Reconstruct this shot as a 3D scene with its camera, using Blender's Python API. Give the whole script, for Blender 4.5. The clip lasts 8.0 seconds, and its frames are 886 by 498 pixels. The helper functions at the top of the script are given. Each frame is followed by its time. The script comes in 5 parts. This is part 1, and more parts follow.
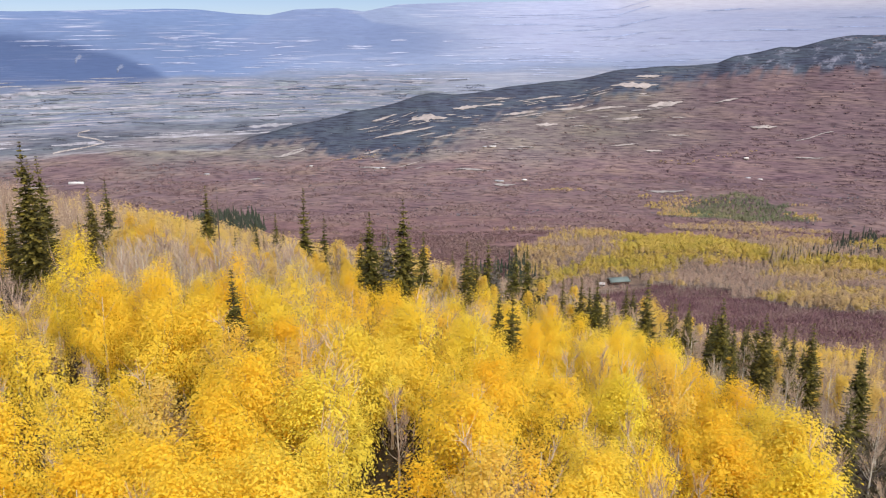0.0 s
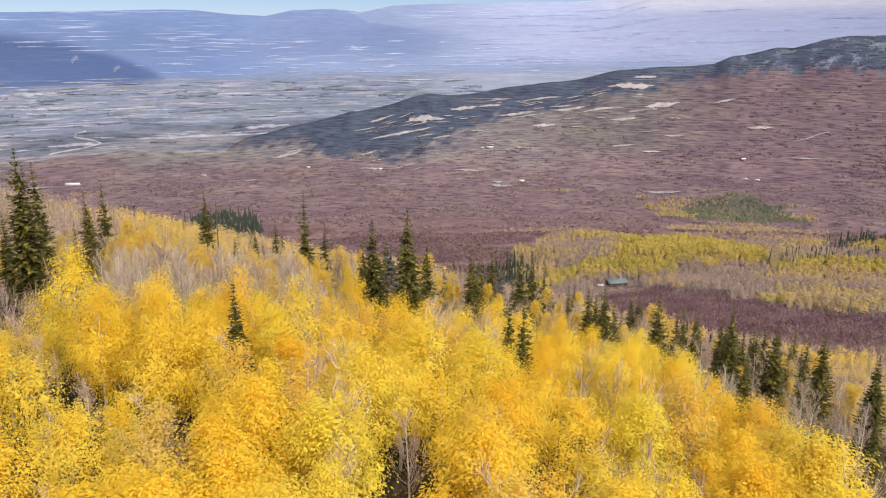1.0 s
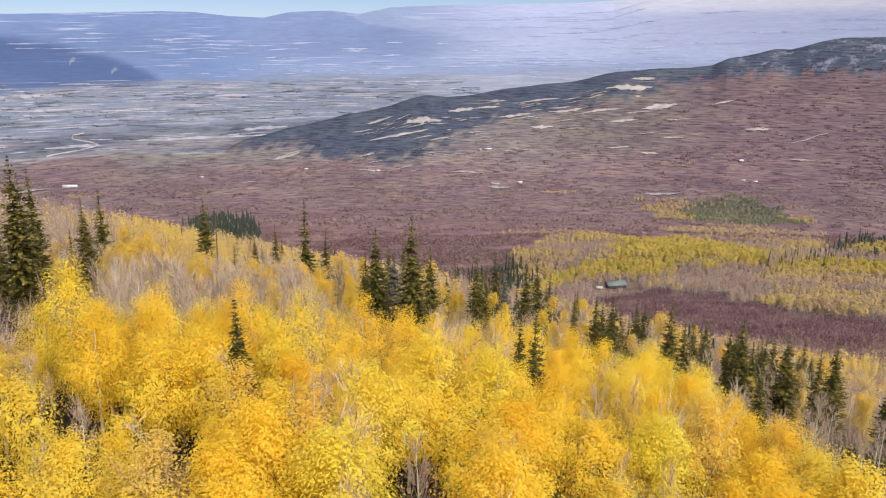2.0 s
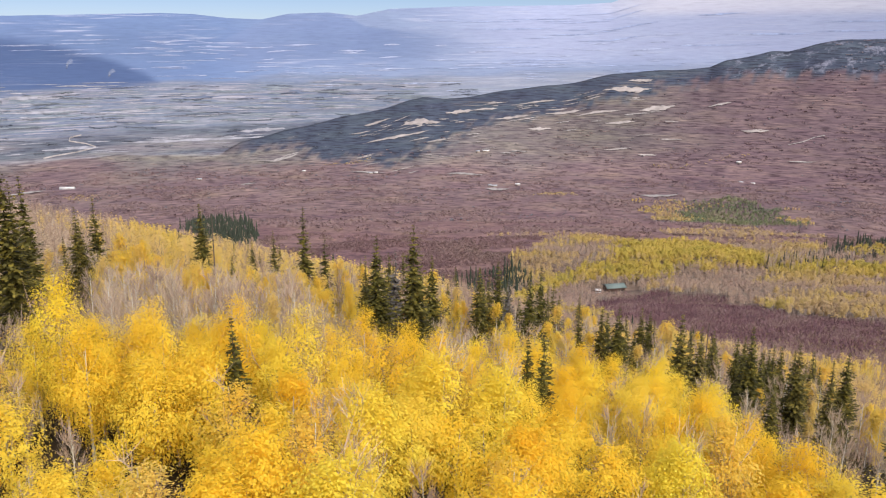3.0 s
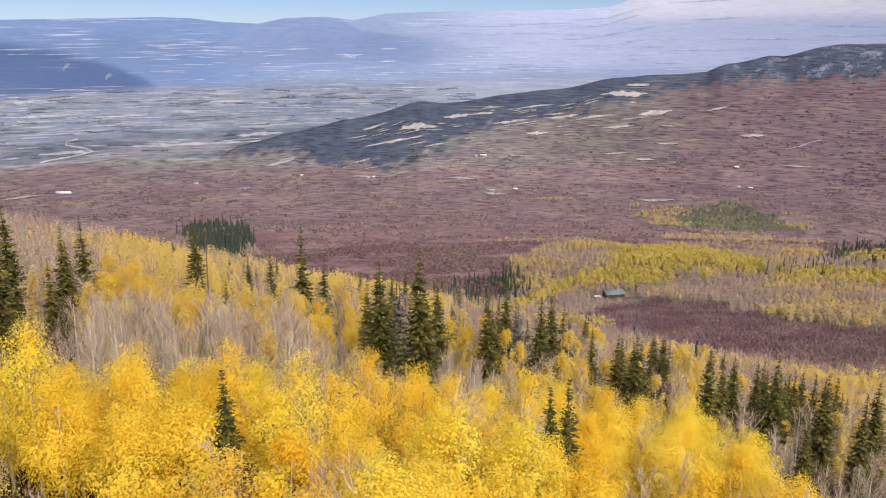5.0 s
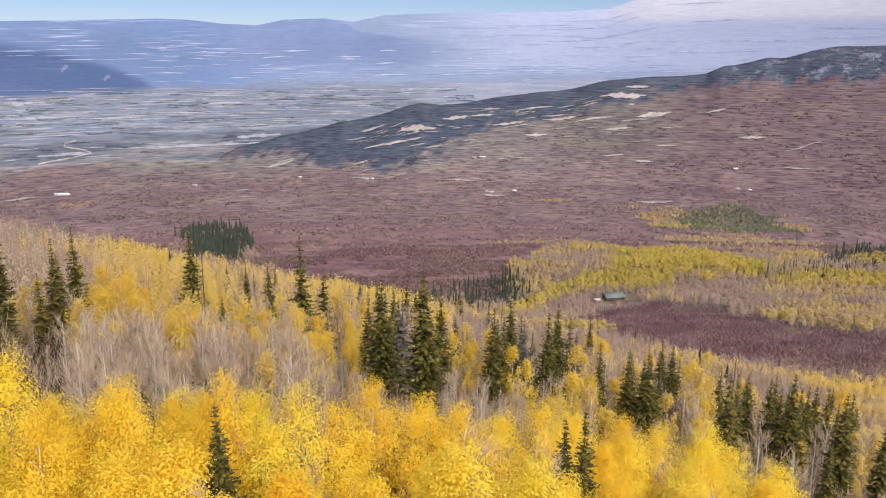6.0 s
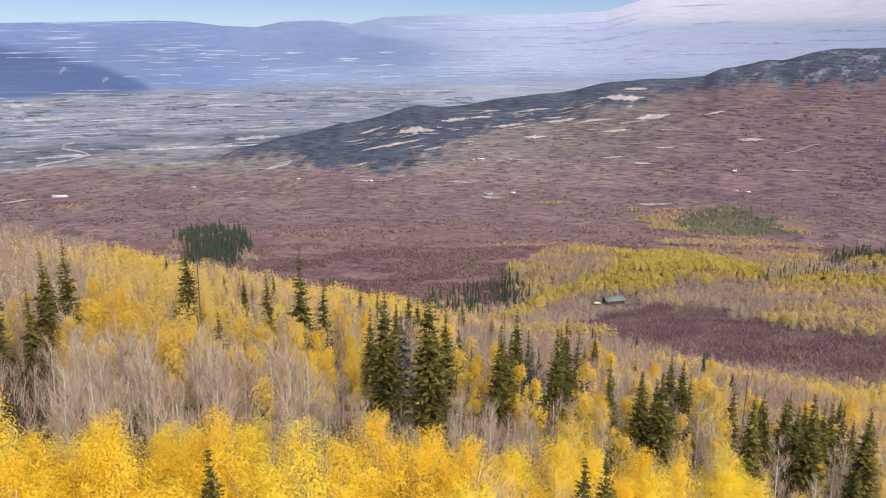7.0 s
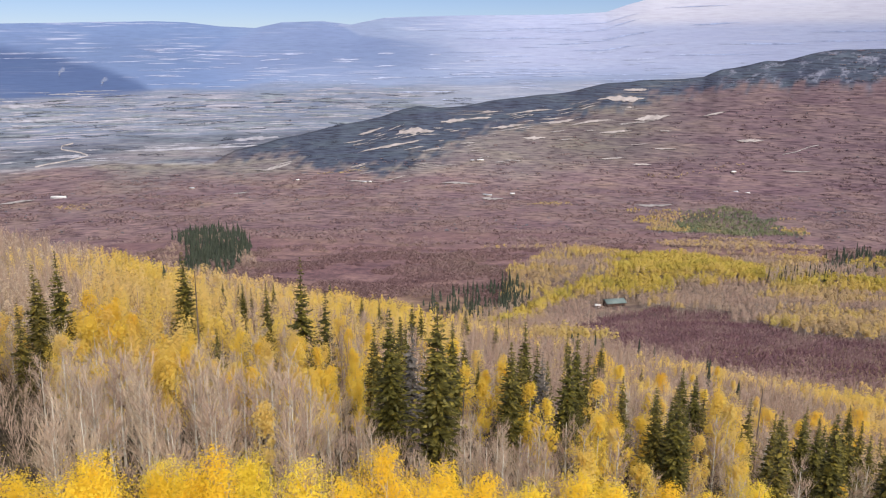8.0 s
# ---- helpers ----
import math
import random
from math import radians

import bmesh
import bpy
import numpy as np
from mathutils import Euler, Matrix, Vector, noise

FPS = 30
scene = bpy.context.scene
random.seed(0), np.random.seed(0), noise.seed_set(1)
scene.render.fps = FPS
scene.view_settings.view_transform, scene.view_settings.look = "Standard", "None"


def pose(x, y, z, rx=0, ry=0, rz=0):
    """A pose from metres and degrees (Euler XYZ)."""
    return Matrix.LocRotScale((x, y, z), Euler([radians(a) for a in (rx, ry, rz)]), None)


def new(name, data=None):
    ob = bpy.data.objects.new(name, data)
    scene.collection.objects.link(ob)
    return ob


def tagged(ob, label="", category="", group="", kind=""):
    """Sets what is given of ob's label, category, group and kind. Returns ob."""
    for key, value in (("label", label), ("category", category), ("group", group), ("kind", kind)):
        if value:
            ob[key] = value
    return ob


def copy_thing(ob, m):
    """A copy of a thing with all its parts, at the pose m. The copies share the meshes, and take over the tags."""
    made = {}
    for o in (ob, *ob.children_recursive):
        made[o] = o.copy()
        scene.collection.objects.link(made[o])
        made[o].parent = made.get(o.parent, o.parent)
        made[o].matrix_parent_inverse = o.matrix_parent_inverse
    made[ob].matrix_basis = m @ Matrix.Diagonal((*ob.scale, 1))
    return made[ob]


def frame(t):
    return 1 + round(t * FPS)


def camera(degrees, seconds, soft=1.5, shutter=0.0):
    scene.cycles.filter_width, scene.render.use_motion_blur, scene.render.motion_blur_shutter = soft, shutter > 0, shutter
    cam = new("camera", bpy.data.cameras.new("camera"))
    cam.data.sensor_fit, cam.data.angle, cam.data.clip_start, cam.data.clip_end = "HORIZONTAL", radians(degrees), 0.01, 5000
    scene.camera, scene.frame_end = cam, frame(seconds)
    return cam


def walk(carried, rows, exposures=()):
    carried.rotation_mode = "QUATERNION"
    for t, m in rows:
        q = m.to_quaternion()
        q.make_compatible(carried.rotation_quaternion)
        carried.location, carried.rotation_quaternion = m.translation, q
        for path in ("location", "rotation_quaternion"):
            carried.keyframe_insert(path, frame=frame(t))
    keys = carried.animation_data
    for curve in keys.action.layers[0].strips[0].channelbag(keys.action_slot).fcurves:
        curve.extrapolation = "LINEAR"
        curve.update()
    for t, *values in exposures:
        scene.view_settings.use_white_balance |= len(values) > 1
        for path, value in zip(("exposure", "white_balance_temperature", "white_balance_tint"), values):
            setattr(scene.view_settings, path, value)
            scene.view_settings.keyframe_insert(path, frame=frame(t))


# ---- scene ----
cam = camera(57.9, 8.0, 1.2)
METRES, EYE, TILT, LEAN, TURN = 25.0, 30.0, -15.0, 0.0, 0.0
ROWS = [
    (0.0, 0.0, 0.0, 0.0, 0.0, 0.0, -0.0),
    (0.5, -0.0183, 0.0435, 0.0178, -0.11, 0.03, 0.03),
    (1.0, -0.0365, 0.0877, 0.0359, -0.2, 0.05, 0.06),
    (1.5, -0.0546, 0.1322, 0.0532, -0.27, 0.1, 0.08),
    (3.0, -0.0907, 0.2678, 0.1091, -0.51, 0.28, 0.14),
    (3.5, -0.1003, 0.3161, 0.1297, -0.56, 0.34, 0.14),
    (4.0, -0.1115, 0.3704, 0.152, -0.61, 0.4, 0.15),
    (4.5, -0.1226, 0.4297, 0.1768, -0.66, 0.49, 0.15),
    (6.0, -0.1561, 0.6228, 0.2632, -0.8, 0.67, 0.13),
    (6.5, -0.1685, 0.6922, 0.2929, -0.84, 0.74, 0.12),
    (7.0, -0.1827, 0.762, 0.3217, -0.9, 0.8, 0.13),
    (7.5, -0.1992, 0.8301, 0.3504, -0.94, 0.84, 0.12),
    (8.0, -0.216, 0.8969, 0.3791, -0.97, 0.85, 0.12),
]
walk(cam, [(t, pose(0, 0, EYE, TILT, LEAN, TURN) @ pose(METRES * x, METRES * y, METRES * z, 90 + pitch, roll, yaw)) for t, x, y, z, yaw, pitch, roll in ROWS])

# ---- light ----
SUN_AZ, SUN_EL = 150.0, 48.0          # bearing (from +y, clockwise) and height of the veiled sun
world = bpy.data.worlds.new("sky")
scene.world = world
world.use_nodes = True
wn = world.node_tree
sky = wn.nodes.new("ShaderNodeTexSky")
sky.sky_type = "NISHITA"
sky.sun_disc = False
sky.sun_elevation = radians(SUN_EL)
sky.sun_rotation = radians(SUN_AZ)
sky.altitude = 2400
sky.air_density, sky.dust_density, sky.ozone_density = 1.0, 0.3, 2.0
cool = wn.nodes.new("ShaderNodeMix")           # high thin cloud: a slightly cool veil over the sky
cool.data_type, cool.blend_type = "RGBA", "MULTIPLY"
cool.inputs[0].default_value = 1.0
cool.inputs[7].default_value = (0.86, 0.90, 1.16, 1)
wn.links.new(sky.outputs[0], cool.inputs[6])
wn.links.new(cool.outputs[2], wn.nodes["Background"].inputs[0])
wn.nodes["Background"].inputs[1].default_value = 0.042
sun_data = bpy.data.lights.new("sun", "SUN")
sun_data.energy, sun_data.angle, sun_data.color = 3.7, radians(75), (1.0, 0.96, 0.90)
sun = new("sun", sun_data)
sun.rotation_euler = (radians(90 - SUN_EL), 0, radians(180 - SUN_AZ))
scene.view_settings.exposure = 1.0


# ---- materials ----
def material(name, rough=0.8):
    m = bpy.data.materials.new(name)
    m.use_nodes = True
    b = m.node_tree.nodes["Principled BSDF"]
    b.inputs["Roughness"].default_value = rough
    b.inputs["Specular IOR Level"].default_value = 0.25
    return m, m.node_tree, b


def ramp(nt, fac, stops):
    r = nt.nodes.new("ShaderNodeValToRGB")
    while len(r.color_ramp.elements) < len(stops):
        r.color_ramp.elements.new(0.5)
    for e, (p, c) in zip(r.color_ramp.elements, stops):
        e.position, e.color = p, (*c, 1)
    nt.links.new(fac, r.inputs[0])
    return r.outputs[0]


def mixed(nt, fac, a, b, mode="MIX"):
    m = nt.nodes.new("ShaderNodeMix")
    m.data_type, m.blend_type = "RGBA", mode
    for s, v in ((m.inputs[0], fac), (m.inputs[6], a), (m.inputs[7], b)):
        if hasattr(v, "node"):
            nt.links.new(v, s)
        elif isinstance(v, tuple):
            s.default_value = (*v, 1)
        else:
            s.default_value = v
    return m.outputs[2]


def noise_of(nt, scale, detail=4.0, vector=None, rough=0.55):
    n = nt.nodes.new("ShaderNodeTexNoise")
    n.inputs["Scale"].default_value, n.inputs["Detail"].default_value, n.inputs["Roughness"].default_value = scale, detail, rough
    if vector is None:
        vector = nt.nodes.new("ShaderNodeNewGeometry").outputs["Position"]
    nt.links.new(vector, n.inputs["Vector"])
    return n.outputs["Fac"]


def leaf_material(name, tree_stops, leaf_dark, leaf_light, shine=0.3, patch=0.0, island=False):
    """Foliage: one tone per tree, another per leaf clump, some light shining through."""
    m, nt, b = material(name, 0.6)
    geo = nt.nodes.new("ShaderNodeNewGeometry")
    if island:
        tone = noise_of(nt, patch, 3.0)
        tone = ramp(nt, tone, [(0.3 + 0.4 * p, c) for p, c in tree_stops])
    else:
        tone = ramp(nt, nt.nodes.new("ShaderNodeObjectInfo").outputs["Random"], tree_stops)
    leaf = ramp(nt, geo.outputs["Random Per Island"], [(0.0, leaf_dark), (0.55, (1, 1, 1)), (1.0, leaf_light)])
    col = mixed(nt, 1.0, tone, leaf, "MULTIPLY")
    nt.links.new(col, b.inputs["Base Color"])
    t = nt.nodes.new("ShaderNodeBsdfTranslucent")
    nt.links.new(col, t.inputs["Color"])
    s = nt.nodes.new("ShaderNodeMixShader")
    s.inputs[0].default_value = shine
    nt.links.new(b.outputs[0], s.inputs[1])
    nt.links.new(t.outputs[0], s.inputs[2])
    nt.links.new(s.outputs[0], nt.nodes["Material Output"].inputs[0])
    return m


YELLOWS = [(0.0, (0.86, 0.595, 0.05)), (0.3, (0.88, 0.65, 0.06)), (0.7, (0.88, 0.68, 0.078)), (1.0, (0.86, 0.69, 0.10))]
M_GOLD = leaf_material("golden_aspen_leaves", YELLOWS, (0.95, 0.93, 0.9), (1.03, 1.04, 1.12), 0.58)
M_LEMON = leaf_material("lemon_aspen_leaves", [(0.0, (0.88, 0.69, 0.06)), (0.6, (0.86, 0.69, 0.09)), (1.0, (0.82, 0.68, 0.075))], (0.95, 0.93, 0.9), (1.03, 1.05, 1.15), 0.55)
M_PALE = leaf_material("pale_yellow_aspen_leaves", [(0, (0.86, 0.62, 0.08)), (0.5, (0.84, 0.62, 0.12)), (1, (0.78, 0.60, 0.16))],
                       (0.92, 0.9, 0.88), (1.05, 1.05, 1.1), 0.6)
M_SLOPE = leaf_material("faded_yellow_aspen_leaves", [(0, (0.78, 0.55, 0.08)), (0.35, (0.80, 0.60, 0.10)), (0.7, (0.78, 0.58, 0.15)), (1, (0.72, 0.55, 0.20))],
                        (0.92, 0.9, 0.87), (1.04, 1.04, 1.1), 0.6)
M_AMBER = leaf_material("amber_aspen_leaves", [(0, (0.78, 0.52, 0.07)), (0.5, (0.80, 0.57, 0.09)), (1, (0.78, 0.58, 0.13))], (0.92, 0.9, 0.87), (1.04, 1.04, 1.1), 0.62)
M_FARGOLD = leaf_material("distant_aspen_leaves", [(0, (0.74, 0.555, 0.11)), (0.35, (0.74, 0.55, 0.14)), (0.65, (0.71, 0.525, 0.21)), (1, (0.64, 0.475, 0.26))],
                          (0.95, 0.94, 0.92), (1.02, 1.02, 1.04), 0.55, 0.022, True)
M_FIR = leaf_material("fir_needles", [(0, (0.072, 0.066, 0.015)), (0.5, (0.096, 0.084, 0.019)), (1, (0.125, 0.100, 0.026))],
                      (0.5, 0.5, 0.5), (2.2, 2.0, 1.5), 0.12)
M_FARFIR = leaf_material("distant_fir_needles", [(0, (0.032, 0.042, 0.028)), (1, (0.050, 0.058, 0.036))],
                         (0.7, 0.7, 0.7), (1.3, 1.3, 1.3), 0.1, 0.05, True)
M_TWIG = leaf_material("bare_aspen_twigs", [(0, (0.40, 0.28, 0.21)), (0.5, (0.47, 0.345, 0.25)), (1, (0.53, 0.41, 0.285))],
                       (0.75, 0.75, 0.75), (1.15, 1.15, 1.15), 0.1)
M_FARTWIG = leaf_material("distant_bare_crowns", [(0, (0.32, 0.21, 0.17)), (0.5, (0.37, 0.26, 0.195)), (1, (0.41, 0.30, 0.21))],
                          (0.88, 0.88, 0.88), (1.08, 1.08, 1.08), 0.3, 0.02, True)
M_HILLTWIG = leaf_material("pale_bare_crowns", [(0, (0.46, 0.34, 0.25)), (0.5, (0.52, 0.395, 0.28)), (1, (0.56, 0.43, 0.29))],
                           (0.9, 0.9, 0.9), (1.08, 1.08, 1.08), 0.35, 0.02, True)
M_SCRUB = leaf_material("purple_oak_scrub", [(0, (0.135, 0.058, 0.07)), (0.4, (0.155, 0.084, 0.09)), (0.7, (0.215, 0.13, 0.125)), (1, (0.225, 0.155, 0.125))],
                        (0.7, 0.68, 0.7), (1.3, 1.3, 1.3), 0.15, 0.035, True)
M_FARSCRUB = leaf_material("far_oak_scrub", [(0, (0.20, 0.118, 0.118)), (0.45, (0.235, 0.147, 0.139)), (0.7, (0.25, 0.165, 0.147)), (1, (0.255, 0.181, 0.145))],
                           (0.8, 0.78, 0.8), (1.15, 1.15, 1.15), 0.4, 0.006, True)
M_THICKET = leaf_material("oak_thicket_twigs", [(0, (0.21, 0.132, 0.135)), (0.5, (0.24, 0.158, 0.152)), (1, (0.26, 0.182, 0.163))],
                          (0.85, 0.84, 0.86), (1.12, 1.12, 1.1), 0.35, 0.006, True)
M_DEADFIR = leaf_material("dead_fir_boughs", [(0, (0.115, 0.10, 0.088)), (1, (0.16, 0.135, 0.115))], (0.8, 0.8, 0.8), (1.1, 1.1, 1.1), 0.05)
M_UNDER = leaf_material("brown_undergrowth", [(0, (0.05, 0.036, 0.024)), (0.6, (0.085, 0.066, 0.035)), (1, (0.13, 0.10, 0.04))],
                        (0.6, 0.6, 0.6), (1.3, 1.3, 1.2), 0.15, 0.15, True)
M_SPURGOLD = leaf_material("fading_spur_leaves", [(0, (0.50, 0.39, 0.12)), (0.35, (0.56, 0.41, 0.145)), (0.65, (0.51, 0.365, 0.18)), (1, (0.44, 0.32, 0.195))],
                           (0.9, 0.88, 0.86), (1.04, 1.04, 1.06), 0.4, 0.013, True)
M_LIME = leaf_material("yellow_green_leaves", [(0, (0.36, 0.31, 0.062)), (0.5, (0.52, 0.385, 0.078)), (1, (0.53, 0.37, 0.125))],
                       (0.88, 0.88, 0.85), (1.1, 1.1, 1.1), 0.3, 0.03, True)
M_GREEN = leaf_material("green_grove_leaves", [(0, (0.11, 0.14, 0.08)), (0.5, (0.165, 0.18, 0.09)), (1, (0.27, 0.235, 0.13))],
                        (0.75, 0.75, 0.75), (1.15, 1.15, 1.15), 0.2, 0.006, True)
M_STEM = leaf_material("distant_stems", [(0, (0.28, 0.215, 0.185)), (1, (0.40, 0.33, 0.27))], (0.7, 0.7, 0.7), (1.1, 1.1, 1.1), 0.05, 0.03, True)

def plain(name, colour, rough=0.8, scale=1.5, vary=0.25):
    """Painted, roofed or bare surfaces with mild weathering."""
    m, nt, b = material(name, rough)
    lo, hi = tuple(c * (1 - vary) for c in colour), tuple(min(1, c * (1 + vary)) for c in colour)
    nt.links.new(ramp(nt, noise_of(nt, scale, 5.0, None, 0.65), [(0.35, lo), (0.65, hi)]), b.inputs["Base Color"])
    return m


M_TAN = plain("mown_grass", (0.30, 0.26, 0.245), 0.95, 0.02)
# next four: distance haze mixed into the far field and ledge colours
M_GREYTAN = plain("hazed_dry_valley_grass", (0.24, 0.235, 0.265), 0.95, 0.02)
M_STUBBLE = plain("hazed_dull_green_stubble", (0.145, 0.16, 0.18), 0.95, 0.01, 0.3)
M_PALEFIELD = plain("haze_pale_hill_grass", (0.285, 0.31, 0.42), 0.95, 0.02)
M_LEDGE = plain("haze_blue_ledge", (0.26, 0.30, 0.44), 0.95, 0.02)
M_DIRT = plain("pale_dirt", (0.27, 0.24, 0.23), 0.95, 0.05)
M_GREENROOF = plain("green_metal_roof", (0.125, 0.155, 0.145), 0.5)
M_LOG = plain("dark_log_wall", (0.11, 0.065, 0.05), 0.85)
M_WHITE = plain("white_painted_wall", (0.52, 0.50, 0.49), 0.7)
M_GREYROOF = plain("grey_roof", (0.30, 0.30, 0.32), 0.6)
M_TANWALL = plain("tan_wall", (0.34, 0.28, 0.23), 0.85)
M_GLASS, nt, b = material("window_glass", 0.08)
b.inputs["Base Color"].default_value = (0.03, 0.035, 0.04, 1)
M_JUNIPER = leaf_material("dark_juniper", [(0, (0.115, 0.122, 0.150)), (1, (0.135, 0.128, 0.132))], (0.7, 0.7, 0.7), (1.2, 1.2, 1.2), 0.1, 0.01, True)
# hedge leaves lightened and blued for the haze over the valley
M_HEDGE = leaf_material("hazed_valley_hedge_leaves", [(0, (0.115, 0.13, 0.165)), (1, (0.14, 0.145, 0.17))], (0.8, 0.8, 0.8), (1.2, 1.2, 1.2), 0.1, 0.01, True)
M_SMOKE, nt, b = material("thin_smoke", 1.0)
b.inputs["Base Color"].default_value = (0.9, 0.9, 0.92, 1)
b.inputs["Alpha"].default_value = 0.07

M_BARK, nt, b = material("aspen_bark", 0.75)
pos = nt.nodes.new("ShaderNodeTexCoord").outputs["Object"]
nt.links.new(ramp(nt, noise_of(nt, 2.6, 5.0, pos, 0.7), [(0.36, (0.10, 0.085, 0.07)), (0.45, (0.50, 0.45, 0.37)), (0.7, (0.66, 0.61, 0.52))]), b.inputs["Base Color"])
M_FIRBARK, nt, b = material("fir_bark", 0.9)
pos = nt.nodes.new("ShaderNodeTexCoord").outputs["Object"]
nt.links.new(ramp(nt, noise_of(nt, 5.0, 5.0, pos), [(0.3, (0.06, 0.045, 0.035)), (0.7, (0.16, 0.12, 0.095))]), b.inputs["Base Color"])


# ---- ground ----
def step(a, b, v):
    t = np.clip((v - a) / (b - a), 0, 1)
    return t * t * (3 - 2 * t)


def wave(x, y, size, seed=0.0):
    """A cheap smooth wander between -1 and 1."""
    a, b, s = x / size, y / size, seed * 1.7
    return (np.sin(a * 1.3 + b * 0.7 + s) + np.sin(-a * 0.8 + b * 1.9 + s * 2.1 + 1.1) + np.sin(a * 2.3 - b * 1.1 + s * 0.6 + 2.3)
            + np.sin(a * 0.5 + b * 3.1 + s * 1.3 + 0.4)) / 4


FALL_Y = (-2500, -200, 0, 40, 60, 80, 100, 140, 200, 271, 330, 500, 664, 813, 940, 1312, 1950, 2442, 3214, 3900, 4400)
FALL_Z = (700, 40, 2, 0.5, -0.5, -4, -9, -19, -37, -58, -84, -150, -197, -225, -232, -288, -410, -500, -535, -567, -560)
SIDE_Y = (-100, 0, 50, 100, 150, 220, 350, 500, 700)
SIDE_L = (-0.03, -0.05, -0.08, -0.11, -0.16, -0.22, -0.23, -0.15, 0)
SIDE_R = (-0.03, -0.06, -0.15, -0.27, -0.32, -0.28, -0.15, 0, 0)
# far ridge: bearing in degrees, height of the crest
CREST_A = (-60, -16, -13.6, -10.5, -7.3, -3.3, -1.8, -0.8, 0.6, 3.8, 8.5, 12.3, 14.5, 18.5, 19.5, 22.2, 23.2, 24.8, 26.3, 28.1, 33, 60)
CREST_Z = (-900, -600, -505, -441, -394, -327, -285, -270, -285, -255, -208, -147, -131, -114, -77, -29, -31, 2, 20, 33, 40, 0)
# skyline of the far tablelands
SKY_A = (-60, -27, -18.3, -16.2, -14, -11.8, -10, -7.3, -5.4, -3.1, 1.6, 9.3, 11.9, 13.4, 14.8, 20, 29, 60)
SKY_Z = (140, 145, 167, 163, 143, 136, 168, 176, 158, 197, 210, 216, 228, 270, 299, 316, 328, 300)
FAR_R = (4400, 4470, 4550, 4620, 4700, 4760, 4830)
FAR_Z = (-560, -420, -310, -200, -90, 30, 130)


def ground(x, y):
    """Height of the ground at x, y (numbers or arrays)."""
    x, y = np.asarray(x, float), np.asarray(y, float)
    r = np.hypot(x, y)
    deg = np.degrees(np.arctan2(x, y))
    reach = np.where(y > 0, y + (r - y) * step(600, 2500, r), y)
    z = np.interp(reach, FALL_Y, FALL_Z)
    xe = 260 * np.tanh(x / 260)
    z = z + np.where(x < 0, np.interp(y, SIDE_Y, SIDE_L), np.interp(y, SIDE_Y, SIDE_R)) * xe
    z = z + wave(x, y, 22, 1) * 0.9 * step(20, 90, r) + wave(x, y, 90, 2) * 5 * step(250, 700, r)
    z = z + wave(x, y, 230, 3) * 15 * step(900, 1600, r) + wave(x, y, 80, 7) * 5 * step(900, 1800, r) + wave(x, y, 60, 5) * 2.5 * step(500, 900, r)
    crest = np.interp(deg, CREST_A, CREST_Z) + wave(deg * 30, r * 0.1, 40, 4) * 9
    even = np.interp(deg, (-60, -14, -1, 10, 20, 28, 60), (-900, -520, -285, -190, -110, -70, -60))
    crest = even + (crest - even) * step(3850, 4330, r)
    ridge = crest - np.where(r < 4400, (4400 - r) * np.interp(deg, (-10, 5, 25), (0.30, 0.36, 0.50)), (r - 4400) * 2.5)
    ridge = ridge + wave(x, y, 130, 6) * 10 * step(0, 300, 4400 - r)
    far = np.interp(r, FAR_R, FAR_Z)
    top = np.interp(deg, SKY_A, SKY_Z)
    far = np.where(r > 4400, -560 + (far + 560) * (1 + ((top + 560) / 690 - 1) * step(4640, 4800, r)), z)
    return np.where(r > 3000, np.maximum(far, ridge), z)
# ---- end of ground ----


def mesh_of(name, verts, faces, mats=(), smooth=False):
    """A mesh from arrays; faces: an (n, k) array of vertex numbers."""
    me = bpy.data.meshes.new(name)
    verts, faces = np.asarray(verts, np.float32), np.asarray(faces, np.int32)
    n, k = faces.shape
    me.vertices.add(len(verts))
    me.vertices.foreach_set("co", verts.ravel())
    me.loops.add(n * k)
    me.loops.foreach_set("vertex_index", faces.ravel())
    me.polygons.add(n)
    me.polygons.foreach_set("loop_start", np.arange(n, dtype=np.int32) * k)
    me.polygons.foreach_set("loop_total", np.full(n, k, np.int32))
    if smooth:
        me.polygons.foreach_set("use_smooth", np.ones(n, bool))
    for m in mats:
        me.materials.append(m)
    me.update(calc_edges=True)
    return me


bearings = np.radians(np.concatenate([np.arange(-180, -48, 4), np.linspace(-48, -36, 30)[:-1], np.linspace(-36, 36, 520), np.linspace(36, 48, 30)[1:], np.arange(52, 181, 4)]))
radii = np.concatenate([[0.01, 5.0], np.geomspace(12, 3000, 150), np.linspace(3000, 4400, 50)[1:], np.linspace(4400, 4830, 90)[1:]])
A, R = np.meshgrid(bearings, radii)
GX, GY = R * np.sin(A), R * np.cos(A)
GZ = ground(GX, GY)
na, nr = len(bearings), len(radii)
idx = np.arange(na * nr).reshape(nr, na)
quads = np.stack([idx[:-1, :-1], idx[:-1, 1:], idx[1:, 1:], idx[1:, :-1]], -1).reshape(-1, 4)

M_GROUND, nt, b = material("hillside_soil_and_hazed_valley", 0.95)
pos = nt.nodes.new("ShaderNodeNewGeometry").outputs["Position"]


def attribute(nt, name):
    n = nt.nodes.new("ShaderNodeAttribute")
    n.attribute_name = name
    return n


def scaled(nt, vector, sx, sy):
    n = nt.nodes.new("ShaderNodeVectorMath")
    n.operation = "MULTIPLY"
    n.inputs[1].default_value = (sx, sy, 1)
    nt.links.new(vector, n.inputs[0])
    return n.outputs[0]


